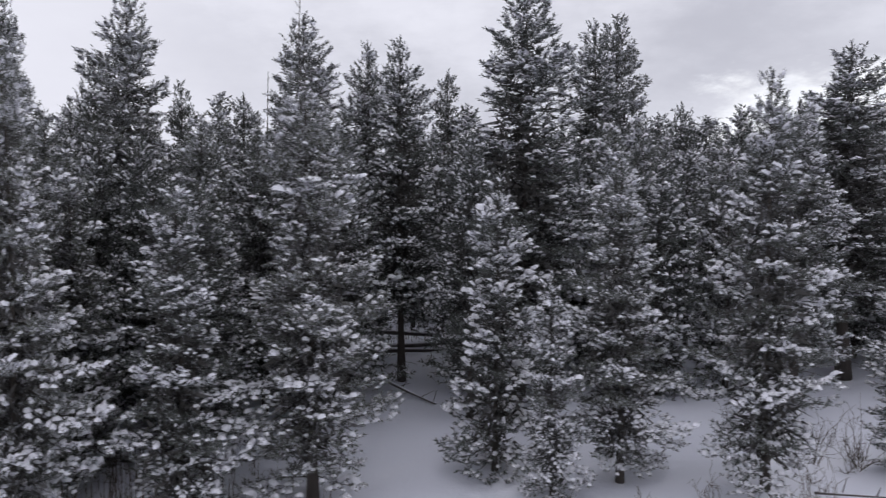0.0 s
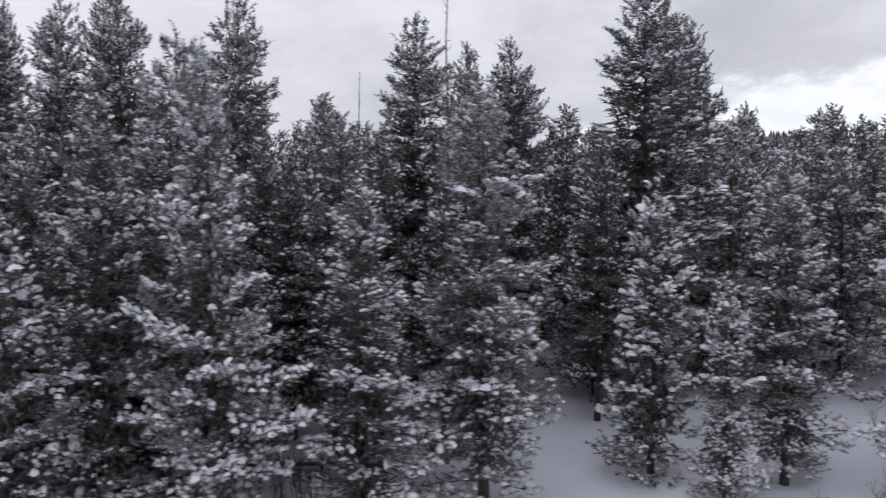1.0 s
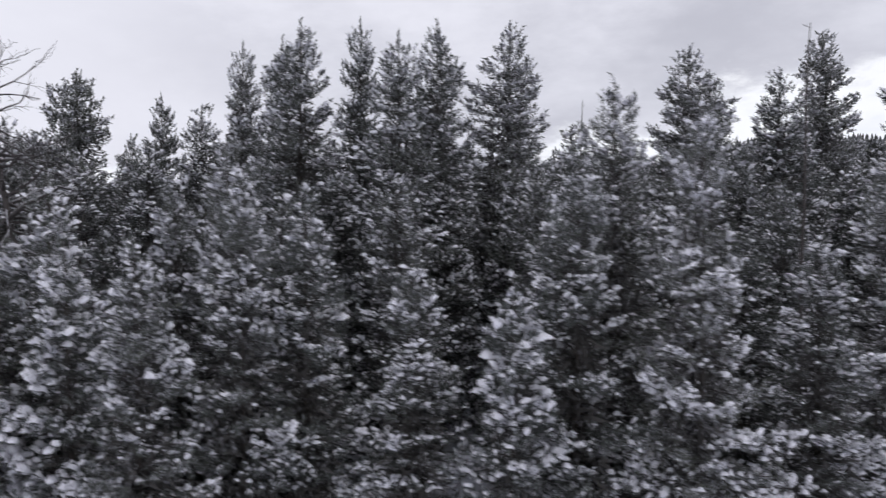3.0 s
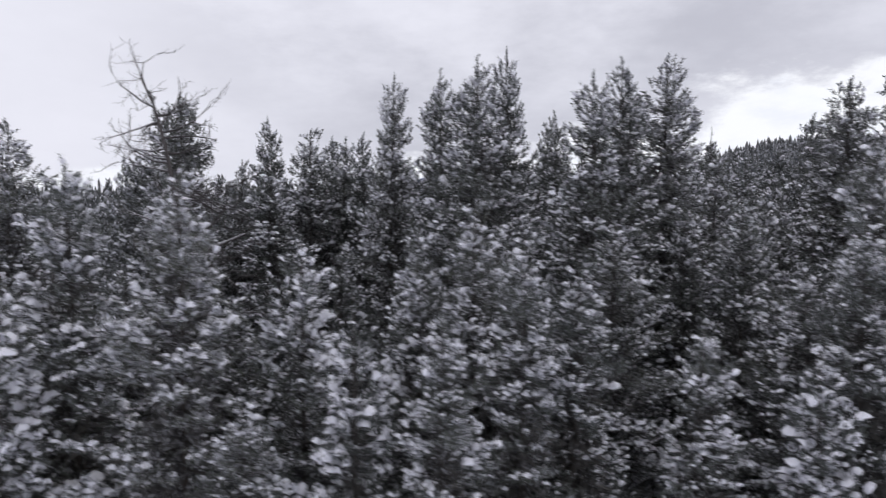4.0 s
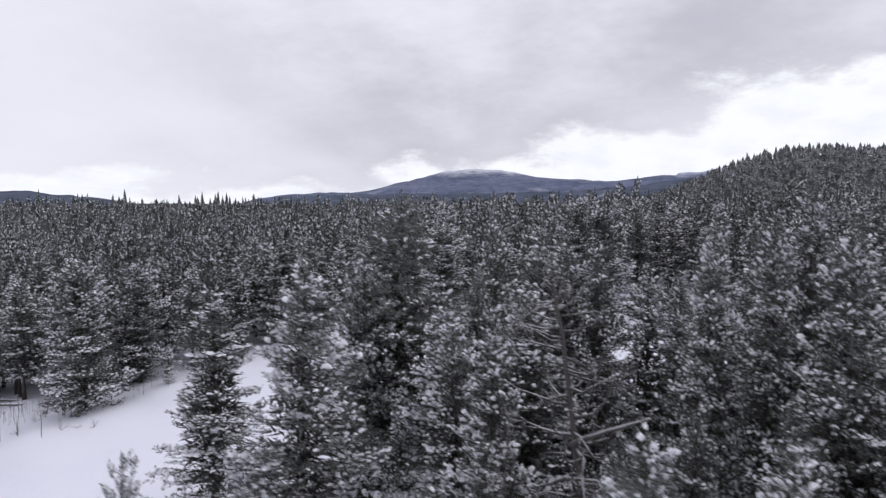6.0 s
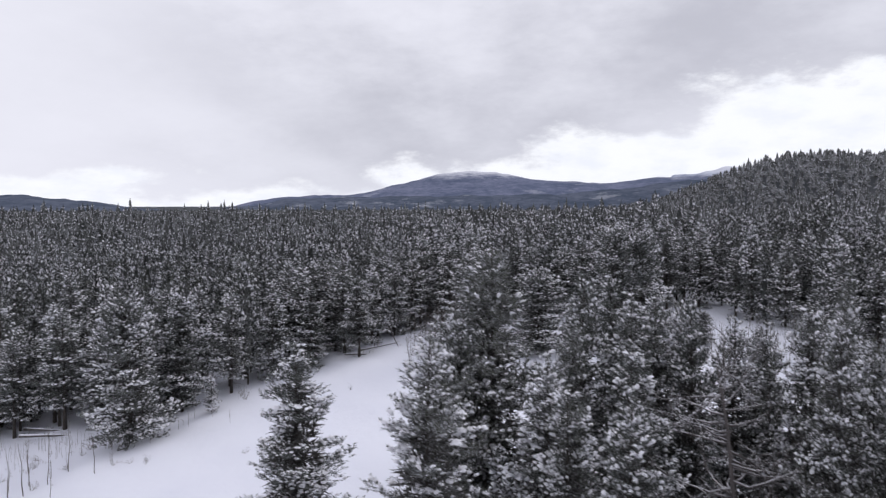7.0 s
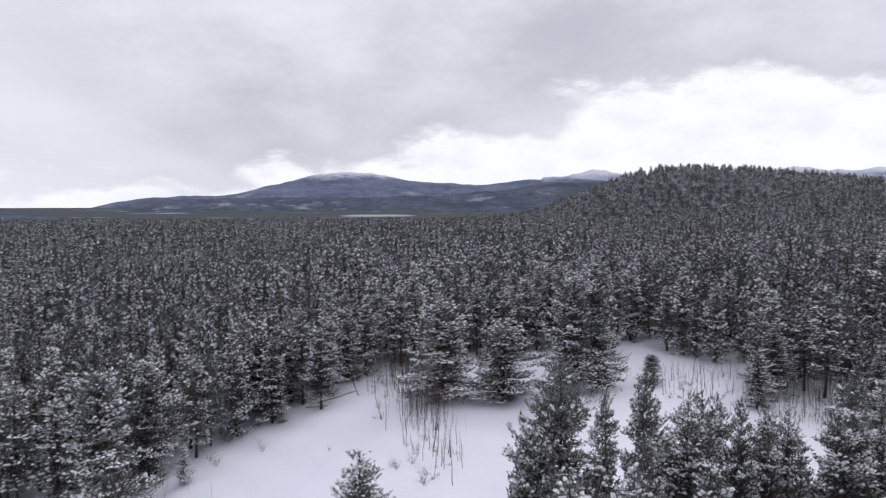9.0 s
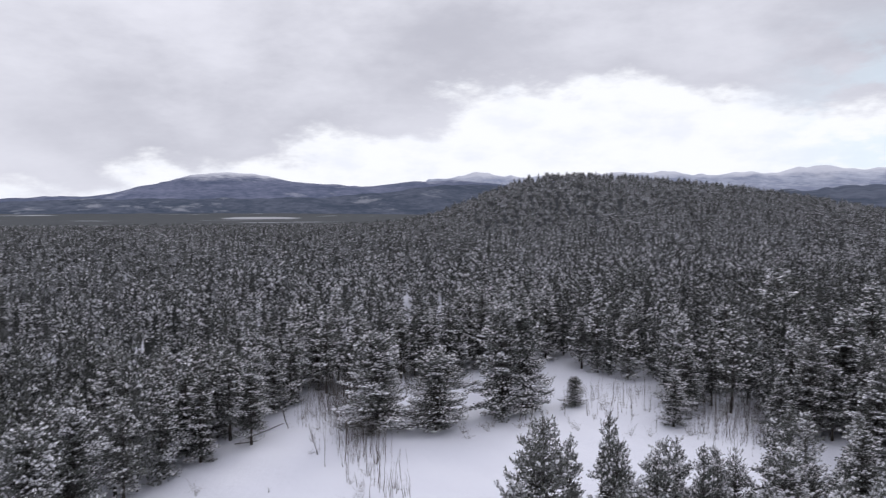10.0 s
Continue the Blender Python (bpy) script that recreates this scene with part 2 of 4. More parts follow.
def mountain(name, label, mat, near, far, lo, hi, top, rough, seed):
    """A range between two distances from the walk's end, over a span of bearings; top(bearing) is its height."""
    rng = np.random.RandomState(seed)
    az = np.linspace(lo, hi, int((hi - lo) * 6) + 1)
    d = np.linspace(0, 1, 14)
    ph = rng.uniform(0, 6.28, 8)
    rows = []
    for t in d:
        dist = near + (far - near) * t
        shape = math.sin(min(t / 0.72, 1.0) * math.pi / 2) ** 1.3 if t < 0.72 else math.cos((t - 0.72) / 0.28 * 1.1)
        h = np.array([top(a) for a in az])
        h = np.convolve(np.pad(h, 5, mode="edge"), np.ones(11) / 11, mode="valid")
        wob = sum(np.sin(az * (1.3 + 0.9 * i) + ph[i] + t * (5 + i)) / (1 + i) for i in range(8))
        z = -15 + (h + 15) * shape + wob * rough * math.sin(t * math.pi)
        edge = smooth(az, lo, lo + 2) * (1 - smooth(az, hi - 2, hi))
        z = -25 + (z + 25) * edge
        rows.append(np.stack([-40 + dist * np.sin(np.radians(az)), dist * np.cos(np.radians(az)), z], -1))
    verts = np.array(rows).reshape(-1, 3)
    k = len(az)
    i, j = np.meshgrid(np.arange(len(d) - 1), np.arange(k - 1), indexing="ij")
    q = np.stack([i * k + j, i * k + j + 1, (i + 1) * k + j + 1, (i + 1) * k + j], -1).reshape(-1, 4)
    ob = mesh_object(name, verts, q, [mat])
    tagged(ob, label, "mountain", kind="structure")


def crest(bearings, heights):
    return lambda a: float(np.interp(a, bearings, heights))


# tones shifted to paler blue: distance haze painted into the base colours
MOUNT = mountain_material("hazy_wooded_mountain", (0.095, 0.115, 0.175, 1), (0.20, 0.215, 0.30, 1), 168.0, 50.0, 0.25)
RIDGE = mountain_material("hazy_wooded_ridge", (0.060, 0.076, 0.108, 1), (0.135, 0.150, 0.195, 1), 900.0, 45.0, 0.30)
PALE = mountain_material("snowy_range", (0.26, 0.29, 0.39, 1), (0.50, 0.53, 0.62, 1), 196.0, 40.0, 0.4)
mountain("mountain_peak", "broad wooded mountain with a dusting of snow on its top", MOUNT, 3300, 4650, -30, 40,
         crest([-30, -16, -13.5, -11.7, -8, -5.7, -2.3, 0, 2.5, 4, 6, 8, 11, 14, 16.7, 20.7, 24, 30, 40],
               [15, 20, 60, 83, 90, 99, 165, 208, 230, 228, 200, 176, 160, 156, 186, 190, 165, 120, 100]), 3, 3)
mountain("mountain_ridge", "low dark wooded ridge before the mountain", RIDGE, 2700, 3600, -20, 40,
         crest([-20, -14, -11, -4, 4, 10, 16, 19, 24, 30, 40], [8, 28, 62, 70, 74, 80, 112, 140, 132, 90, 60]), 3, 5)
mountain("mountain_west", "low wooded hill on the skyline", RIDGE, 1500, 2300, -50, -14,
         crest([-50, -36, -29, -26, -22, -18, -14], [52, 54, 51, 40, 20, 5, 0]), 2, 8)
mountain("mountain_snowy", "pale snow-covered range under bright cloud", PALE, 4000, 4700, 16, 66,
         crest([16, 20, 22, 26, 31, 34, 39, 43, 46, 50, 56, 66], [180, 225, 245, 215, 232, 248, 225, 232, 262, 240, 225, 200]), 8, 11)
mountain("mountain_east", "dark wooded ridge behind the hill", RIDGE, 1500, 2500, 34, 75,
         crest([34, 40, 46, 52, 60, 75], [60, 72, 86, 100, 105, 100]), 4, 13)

# ---- pines ----


def unit(v):
    return v / np.maximum(np.linalg.norm(v, axis=-1, keepdims=True), 1e-9)


def sprays_to_mesh(rng, base, way, size, blades, slim, long=0.42):
    """Foxtails of needles: short blades set all round each twig, pointing out and forward."""
    k = len(base)
    side = unit(np.cross(way, np.array([0.13, 0.07, 1.0]) + rng.normal(0, 0.2, (k, 3))))
    up = np.cross(side, way)
    verts = np.zeros((k, blades, 3, 3))
    for b in range(blades):
        along = (b + rng.uniform(0, 1, k)) / blades * 1.35 - 0.45
        phi = b * 2.4 + rng.uniform(-0.7, 0.7, k)
        out = np.cos(phi)[:, None] * side + np.sin(phi)[:, None] * up
        tip = unit(way * (0.35 + 0.75 * np.clip(along, 0, 1))[:, None] + out * rng.uniform(0.6, 1.0, k)[:, None])
        cross = unit(np.cross(tip, rng.normal(0, 1, (k, 3))))
        length = (size * long * rng.uniform(0.75, 1.25, k))[:, None]
        root = base + way * (size * along)[:, None]
        verts[:, b, 0] = root + cross * length * slim
        verts[:, b, 1] = root - cross * length * slim
        verts[:, b, 2] = root + tip * length
    v = verts.reshape(-1, 3)
    return v, np.arange(len(v)).reshape(-1, 3)


def crusts_to_mesh(rng, base, way, size, full, rim):
    """Snow lying along the top of each foxtail: a crumbled loaf with a ragged, drooping rim."""
    k = len(base)
    along = unit(way * [1, 1, 0.55] + rng.normal(0, 0.15, (k, 3)))
    side = unit(np.cross(np.array([0.02, 0.01, 1.0]), along))
    up = np.cross(along, side)
    mid = base + way * (size * 0.30)[:, None] + np.array([0, 0, 1.0]) * (size * 0.10)[:, None]
    la, lb, h = (size * full * f * rng.uniform(0.8, 1.2, k) for f in (0.56, 0.44, 0.34))
    verts = np.zeros((k, 2 * rim + 1, 3))
    verts[:, 0] = mid + up * h[:, None] + rng.normal(0, 0.05, (k, 3)) * size[:, None]
    turn = rng.uniform(0, 6.283, k)
    for b in range(rim):
        a = turn + b * 6.283 / rim + rng.uniform(-0.2, 0.2, k)
        for ring, r, z in ((1, rng.uniform(0.55, 0.78, k), rng.uniform(0.45, 0.85, k)),
                           (1 + rim, rng.uniform(0.75, 1.05, k) + 0.12 * (b % 2), rng.uniform(-0.4, 0.1, k))):
            verts[:, ring + b] = mid + along * (la * r * np.cos(a))[:, None] + side * (lb * r * np.sin(a))[:, None] + up * (h * z)[:, None]
    fan = [[0, 1 + b, 1 + (b + 1) % rim] for b in range(rim)]
    for b in range(rim):
        p, q = 1 + b, 1 + (b + 1) % rim
        fan += [[p, p + rim, q + rim], [p, q + rim, q]]
    faces = np.array(fan)[None] + (np.arange(k) * (2 * rim + 1))[:, None, None]
    return verts.reshape(-1, 3), faces.reshape(-1, 3)


def tidy(piece):
    """Drops the vertices that no face uses."""
    v, f = piece
    used, index = np.unique(f, return_inverse=True)
    return v[used], index.reshape(f.shape)


def tube(path, radii, sides=6):
    """A tapered limb along a path of points."""
    path = np.asarray(path, float)
    verts, faces = [], []
    for i, (p, r) in enumerate(zip(path, radii)):
        d = unit(path[min(i + 1, len(path) - 1)] - path[max(i - 1, 0)])
        s = unit(np.cross(d, [0.31, 0.95, 0.05]))
        u = np.cross(s, d)
        for k in range(sides):
            a = 6.283 * k / sides
            verts.append(p + (s * math.cos(a) + u * math.sin(a)) * r)
    for i in range(len(path) - 1):
        for k in range(sides):
            a, b = i * sides + k, i * sides + (k + 1) % sides
            faces += [[a, b, b + sides], [a, b + sides, a + sides]]
    n = len(verts)
    verts += [path[0], path[-1]]
    for k in range(sides):
        faces += [[(k + 1) % sides, k, n], [n - 1 - sides + k + 1 - 1, (n - sides) + (k + 1) % sides, n + 1]]
    return np.array(verts), np.array(faces)


def join(pieces):
    verts, faces, n = [], [], 0
    for v, f in pieces:
        verts.append(v)
        faces.append(f + n)
        n += len(v)
    return np.concatenate(verts), np.concatenate(faces)


def crown_twigs(rng, tall, reach, bare, step, whorl, gap, rounded, from_u=0.0):
    """Foxtails of a pine on flat fan-shaped boughs in whorls: roots, ways, snow loads; and the limbs."""
    spots, ways, loads, limbs = [], [], [], []
    ph = rng.uniform(0, 6.283, 4)
    z = bare * tall
    while z < tall - 0.7:
        u = (z - bare * tall) / (tall * (1 - bare))
        girth = girth_at(u, rounded)
        count = max(3, int(round(whorl * (1 - 0.3 * u))))
        turn = rng.uniform(0, 6.283)
        for b in range(count):
            if rng.rand() < 0.15 or u < from_u:
                continue
            phi = turn + b * 6.283 / count + rng.uniform(-0.35, 0.35)
            uneven = 1 + 0.22 * math.sin(phi + ph[0] + u * 5) + 0.16 * math.sin(2 * phi + ph[1] - u * 9) + 0.14 * math.sin(u * 21 + ph[2])
            uneven = 1 + (uneven - 1) * (1 - u ** 4)
            long = reach * girth * rng.uniform(0.62 + 0.15 * u, 1.12 - 0.08 * u) * uneven + 0.12 * (1 - u) + 0.03
            rise = -0.36 + 0.95 * u + 0.6 * max(0, u - 0.75) / 0.25 + rng.normal(0, 0.13)
            flat = np.array([math.cos(phi), math.sin(phi), 0])
            cross = np.array([-flat[1], flat[0], rng.normal(0, 0.12)])
            zz = z + rng.uniform(-0.7, 0.7) * step
            bend = rng.uniform(0.25, 0.65)
            heavy = min(max(rng.lognormal(-0.1, 0.55), 0.2), 1.7)

            def at(t):
                return flat * long * t + np.array([0, 0, zz + long * (rise * t + bend * (t * t - t))])

            def put(p, d, load):
                spots.append(p + rng.normal(0, 0.03 + 0.16 * gap, 3))
                ways.append(d + np.array([0, 0, 0.55 + 2.0 * max(0, u - 0.7)]) + rng.normal(0, 0.35, 3))
                loads.append(heavy * load)

            limbs.append((at(0.0), at(0.55), at(1.0), long))
            s, hand = (0.22 * long if long > 0.6 else 0.5 * long), 1
            while s < long:
                t = s / long
                p = at(t)
                slope = np.array([0, 0, rise + bend * (2 * t - 1)])
                for _ in range(2):
                    hand = -hand
                    twig = min(0.95, 0.50 * (long - s) + 0.16) * rng.uniform(0.7, 1.2)
                    d = unit(flat * 0.70 + cross * hand * rng.uniform(0.55, 0.95) + slope * 0.6)
                    e = twig
                    while e > 0.05:
                        put(p + d * e, d, 0.50 + 0.75 * max(t, e / 0.9) ** 1.5)
                        e -= gap
                put(p, flat + slope, 0.35 + 0.4 * t)
                s += gap * (1.15 - 0.4 * u) * rng.uniform(0.8, 1.2)
            put(at(1.0), flat + slope + np.array([0, 0, 0.25]), 1.15)
        z += step * rng.uniform(0.8, 1.2) * (1 - 0.66 * u)
    for k in range(5):
        spots.append(np.array([0, 0, tall - 0.12 - 0.16 * k]) + rng.normal(0, 0.02, 3))
        ways.append(np.array([rng.normal(0, 0.25 + 0.1 * k), rng.normal(0, 0.25 + 0.1 * k), 1.0]))
        loads.append(0.6)
    return np.array(spots), unit(np.array(ways)), np.array(loads), limbs


def girth_at(u, rounded):
    """Half width of a crown at u of its height, as a share of its reach: rounded below, pointed at the top."""
    return max(min((1 - u) ** rounded, (1.4 if rounded > 0.6 else 2.8) * (1 - u)), 0.02) * (0.52 + 0.48 * min(1, u / 0.2))


def inner_sprays(rng, tall, reach, bare, rounded, step):
    """Needles and dead twigs close to the trunk, coloured dark for the shade in there, which close the crown."""
    z = np.arange(bare * tall + 0.2, tall - 0.5, step)
    z = np.repeat(z, 4) + rng.uniform(-0.5, 0.5, 4 * len(z)) * step
    u = np.clip((z - bare * tall) / (tall * (1 - bare)), 0, 1)
    wide = np.array([girth_at(v, rounded) for v in u]) * reach
    phi = np.arange(len(z)) * 2.4 + rng.uniform(-0.5, 0.5, len(z))
    way = unit(np.stack([np.cos(phi), np.sin(phi), -0.1 + 1.1 * u], -1))
    base = np.stack([np.cos(phi) * wide * 0.16, np.sin(phi) * wide * 0.16, z], -1)
    return sprays_to_mesh(rng, base, way, np.clip(wide * 0.44, 0.14, 0.8), 8, 0.16, 0.62)


def core_mesh(rng, tall, reach, bare, rounded, rings, sides, fill):
    """The dense inner foliage of a crown, in uneven tiers."""
    verts, faces = [[0, 0, bare * tall + 0.3]], []
    for i in range(rings):
        u = (i + 0.5) / rings * 0.97
        for k in range(sides):
            a = 6.283 * (k + 0.5 * (i % 2)) / sides + rng.uniform(-0.25, 0.25)
            r = reach * fill * (girth_at(u, rounded) + 0.04) * rng.uniform(0.72, 1.18) * (1.0 if (i + k) % 2 else 0.82)
            verts.append([r * math.cos(a), r * math.sin(a), tall * (bare + (1 - bare) * u) + rng.uniform(-0.45, 0.3) * tall * (1 - bare) / rings])
    verts.append([0, 0, tall * 0.995])
    n = len(verts) - 1
    for k in range(sides):
        faces.append([0, 1 + (k + 1) % sides, 1 + k])
        faces.append([n, n - sides + k, n - sides + (k + 1) % sides])
    for i in range(rings - 1):
        for k in range(sides):
            p, q = 1 + i * sides + k, 1 + i * sides + (k + 1) % sides
            faces += [[p, q, q + sides], [p, q + sides, p + sides]]
    return np.array(verts), np.array(faces)


def pine_meshes(seed, tall, reach, bare, step, whorl, gap, spray, blades, slim, snowy, full, rounded, rim=7, limb_sides=8, limb_from=0.7, inner_step=0.22):
    """The three meshes of a pine: trunk with limbs, needles, snow."""
    rng = np.random.RandomState(seed)
    spots, ways, loads, limbs = crown_twigs(rng, tall, reach, bare, step, whorl, gap, rounded)
    size = spray * rng.lognormal(0, 0.15, len(spots)) * np.clip((tall - spots[:, 2]) / (0.1 * tall), 0.88, 1)
    foliage = sprays_to_mesh(rng, spots, ways, size, blades, slim)
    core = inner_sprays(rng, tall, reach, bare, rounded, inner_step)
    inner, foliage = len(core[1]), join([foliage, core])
    score = rng.rand(len(spots)) * 0.6 + 0.75 * loads
    white = score > np.quantile(score, 1 - snowy)
    snow = crusts_to_mesh(rng, spots[white], ways[white], size[white], full * np.clip(0.45 + 0.6 * loads[white], 0.5, 1.3), rim)
    lean = rng.normal(0, 0.006 * tall, 2)
    heights = np.linspace(-0.3, tall, 7)
    thick = 0.0105 * tall
    path = [[lean[0] * (h / tall) * (1 - h / tall) * 3, lean[1] * (h / tall) * (1 - h / tall) * 3, h] for h in heights]
    wood = [tube(path, [max(thick * (1 - 0.94 * max(h, 0) / tall) * (1.35 if h < 0.1 else 1.0), 0.012) for h in heights], limb_sides)]
    for a, b, c, long in limbs:
        if long > limb_from:
            wood.append(tube([a, b, c * 0.97], [0.012 + long * 0.009, 0.008 + long * 0.005, 0.005], 3))
    z = 0.06 * tall
    while z < bare * tall:                      # dead lower limbs
        phi, long = rng.uniform(0, 6.283), rng.uniform(0.4, 1.3) * reach * 0.5
        d = np.array([math.cos(phi), math.sin(phi), -0.15 + rng.normal(0, 0.15)])
        wood.append(tube([np.array([0, 0, z]), [0, 0, z] + d * long * 0.6, [0, 0, z - 0.1] + d * long], [0.022, 0.014, 0.005], 3))
        z += rng.uniform(0.15, 0.5)
    out = []
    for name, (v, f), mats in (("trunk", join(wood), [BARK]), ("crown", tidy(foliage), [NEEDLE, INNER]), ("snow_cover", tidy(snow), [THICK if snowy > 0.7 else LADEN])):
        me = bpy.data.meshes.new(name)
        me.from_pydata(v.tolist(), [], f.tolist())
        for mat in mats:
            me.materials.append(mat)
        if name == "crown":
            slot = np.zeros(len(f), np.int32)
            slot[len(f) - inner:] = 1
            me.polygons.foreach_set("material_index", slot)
        me.polygons.foreach_set("use_smooth", np.full(len(me.polygons), name != "crown"))
        me.update()
        out.append((name, me))
    return dict(tall=tall, reach=reach, parts=out)


# kinds: cones, older trees with a clear trunk, young snow-laden trees, a dark one, broad bushy ones; coarser with distance
FINE = dict(
    cone=[pine_meshes(11 + i, 14, 2.8, 0.09, 0.50, 4, 0.29, 0.28, 14, 0.20, 0.58, 0.73, 0.76) for i in range(3)],
    tall=[pine_meshes(21 + i, 17, 2.9, 0.22, 0.50, 4, 0.31, 0.30, 14, 0.22, 0.60, 0.66, 0.72) for i in range(3)],
    young=[pine_meshes(31 + i, 9, 1.8, 0.05, 0.42, 4, 0.26, 0.27, 13, 0.20, 0.72, 0.78, 0.80) for i in range(3)],
)
COARSE = dict(
    cone=[pine_meshes(41 + i, 15, 3.0, 0.08, 0.56, 4, 0.37, 0.37, 13, 0.26, 0.52, 0.68, 0.74, 6, 6, 1.5) for i in range(3)],
    tall=[pine_meshes(51 + i, 16, 2.9, 0.20, 0.56, 4, 0.37, 0.37, 13, 0.26, 0.52, 0.62, 0.72, 6, 6, 1.5) for i in range(3)],
    young=[pine_meshes(61 + i, 9, 1.8, 0.05, 0.50, 4, 0.34, 0.34, 11, 0.24, 0.72, 0.84, 0.80, 6, 6, 1.4) for i in range(2)],
    dark=[pine_meshes(57 + i, 16, 2.9, 0.16, 0.56, 5, 0.36, 0.37, 12, 0.25, 0.20, 0.50, 0.72, 6, 6, 1.5) for i in range(1)],
    bushy=[pine_meshes(66 + i, 15, 4.2, 0.05, 0.60, 5, 0.44, 0.42, 12, 0.25, 0.55, 0.66, 0.50, 6, 6, 1.6) for i in range(3)],
)
LIGHT = dict(
    cone=[pine_meshes(141 + i, 15, 3.0, 0.05, 0.75, 4, 0.60, 0.56, 8, 0.26, 0.56, 0.62, 0.78, 5, 5, 9.0, 0.45) for i in range(4)],
    tall=[pine_meshes(151 + i, 16, 2.8, 0.22, 0.75, 4, 0.60, 0.56, 8, 0.26, 0.50, 0.58, 0.74, 5, 5, 9.0, 0.45) for i in range(4)],
    young=[pine_meshes(161 + i, 9, 1.8, 0.06, 0.60, 4, 0.48, 0.46, 8, 0.28, 0.80, 0.85, 0.80, 5, 5, 9.0, 0.4) for i in range(2)],
)

pick = random.Random(5)
planted = []


def pine(x, y, top, kind, wide=1.0, stock=FINE, group="pines at the edge of the wood", label=""):
    """A pine on the ground at x, y with its tip at height top."""
    g = level(x, y)
    shape = pick.choice(stock[kind])
    tree = new("pine_tree")
    k = (top - g) / shape["tall"]
    w = 1.08 * wide * (0.45 * k + 0.55)
    tree.matrix_basis = pose(x, y, g - 0.05, pick.uniform(-1.2, 1.2), pick.uniform(-1.2, 1.2), pick.uniform(0, 360)) @ Matrix.Diagonal((w, w, k, 1))
    for name, me in shape["parts"]:
        ob = new(name, me)
        ob.parent = tree
        if name != "trunk":
            tagged(ob, kind="stuff")
    words = dict(cone="bushy pine with snow on every bough, standing in snow", tall="tall dark pine with a bare lower trunk and snowy boughs",
                 dark="tall dark green pine with only a dusting of snow", young="young pine bowed with thick lumps of snow", bushy="broad dense pine, snowy down to the ground, in the open snow")
    tagged(tree, label or words[kind], "tree", group)
    planted.append((x, y, 1.0))
    return tree


EDGE = "pines at the edge of the wood"
for x, y, top, kind, wide in (
    (-5.6, 38.3, 16.8, "tall", 1.3), (-0.1, 39.1, 15.7, "tall", 1.05), (-2.8, 43.3, 16.4, "tall", 1.0), (4.4, 26.8, 7.6, "young", 1.1),
    (6.3, 24.0, 4.0, "young", 0.75), (-6.5, 21.7, 7.2, "cone", 0.95), (-2.4, 24.0, 11.1, "cone", 1.15), (9.1, 25.4, 8.5, "cone", 0.95),
    (14.3, 24.6, 11.2, "cone", 1.0), (12.2, 45.6, 18.3, "tall", 1.1), (6.2, 35.7, 17.9, "tall", 1.5),
    (-12.8, 22.8, 12.4, "cone", 0.95), (-11.1, 20.0, 11.2, "cone", 0.85), (-15.4, 38.4, 17.9, "tall", 1.25), (-13.0, 53.4, 14.8, "tall", 1.2),
):
    pine(x, y, top, kind, wide, group=EDGE)
for x, y, top, kind, wide in (
    (19.8, 73.0, 25.9, "tall", 1.35), (-18.8, 56.6, 16.1, "tall", 0.8), (2.4, 57.7, 17.1, "tall", 1.0), (25.1, 69.1, 16.2, "tall", 1.2), (-20.1, 44.9, 15.6, "tall", 0.8),
    (-20.5, 30.0, 15.7, "tall", 1.0), (-29.7, 38.4, 17.0, "tall", 0.75), (-25.3, 32.5, 16.9, "tall", 1.05), (-26.8, 37.0, 17.0, "tall", 0.8),
    (-23.6, 40.2, 18.8, "tall", 0.8), (-18.8, 32.5, 16.6, "tall", 0.95), (-51.0, 39.8, 14.7, "cone", 1.45), (-46.5, 54.0, 18.3, "dark", 1.5),
    (-39.8, 53.7, 16.4, "tall", 0.85), (-35.7, 60.8, 15.6, "tall", 0.9), (-41.1, 50.8, 13.2, "tall", 0.8), (-38.9, 63.5, 13.3, "tall", 0.8),
    (-32.2, 51.7, 15.0, "tall", 0.8), (19.5, 33.5, 11.5, "tall", 1.1), (25.5, 40.0, 15.8, "tall", 1.8), (20.8, 26.0, 5.2, "cone", 1.1),
):
    pine(x, y, top, kind, wide, group=EDGE, stock=FINE if y < 41 else COARSE)
for x, y, top, kind, wide in (
    (-27.4, 23.3, 9.2, "cone", 0.9), (-20.4, 26.8, 9.3, "cone", 1.0), (-16.6, 19.0, 6.3, "young", 1.0), (-14.6, 20.9, 9.8, "cone", 0.9),
    (-22.9, 21.2, 8.5, "cone", 0.9), (-24.6, 20.0, 9.4, "cone", 0.8), (-25.7, 22.6, 10.3, "cone", 0.9), (-38.9, 18.2, 8.6, "young", 1.1),
    (-43.3, 22.0, 9.4, "young", 1.1), (-52.3, 20.8, 10.5, "cone", 0.8), (-47.4, 22.2, 6.9, "cone", 0.9), (-45.6, 20.6, 6.6, "cone", 0.8), (-37.7, 20.7, 11.4, "cone", 1.0), (-40.8, 23.2, 7.9, "young", 1.0), (-34.0, 19.6, 11.1, "cone", 1.0),
    (-31.0, 21.5, 9.0, "young", 1.1), (-29.0, 19.0, 7.2, "young", 1.0), (-46.1, 49.7, 5.7, "young", 0.8), (-40.9, 36.2, 12.6, "cone", 1.0),
):
    pine(x, y, top, kind, wide, group=EDGE)
CLUMP = "pines standing in front of the clearing"
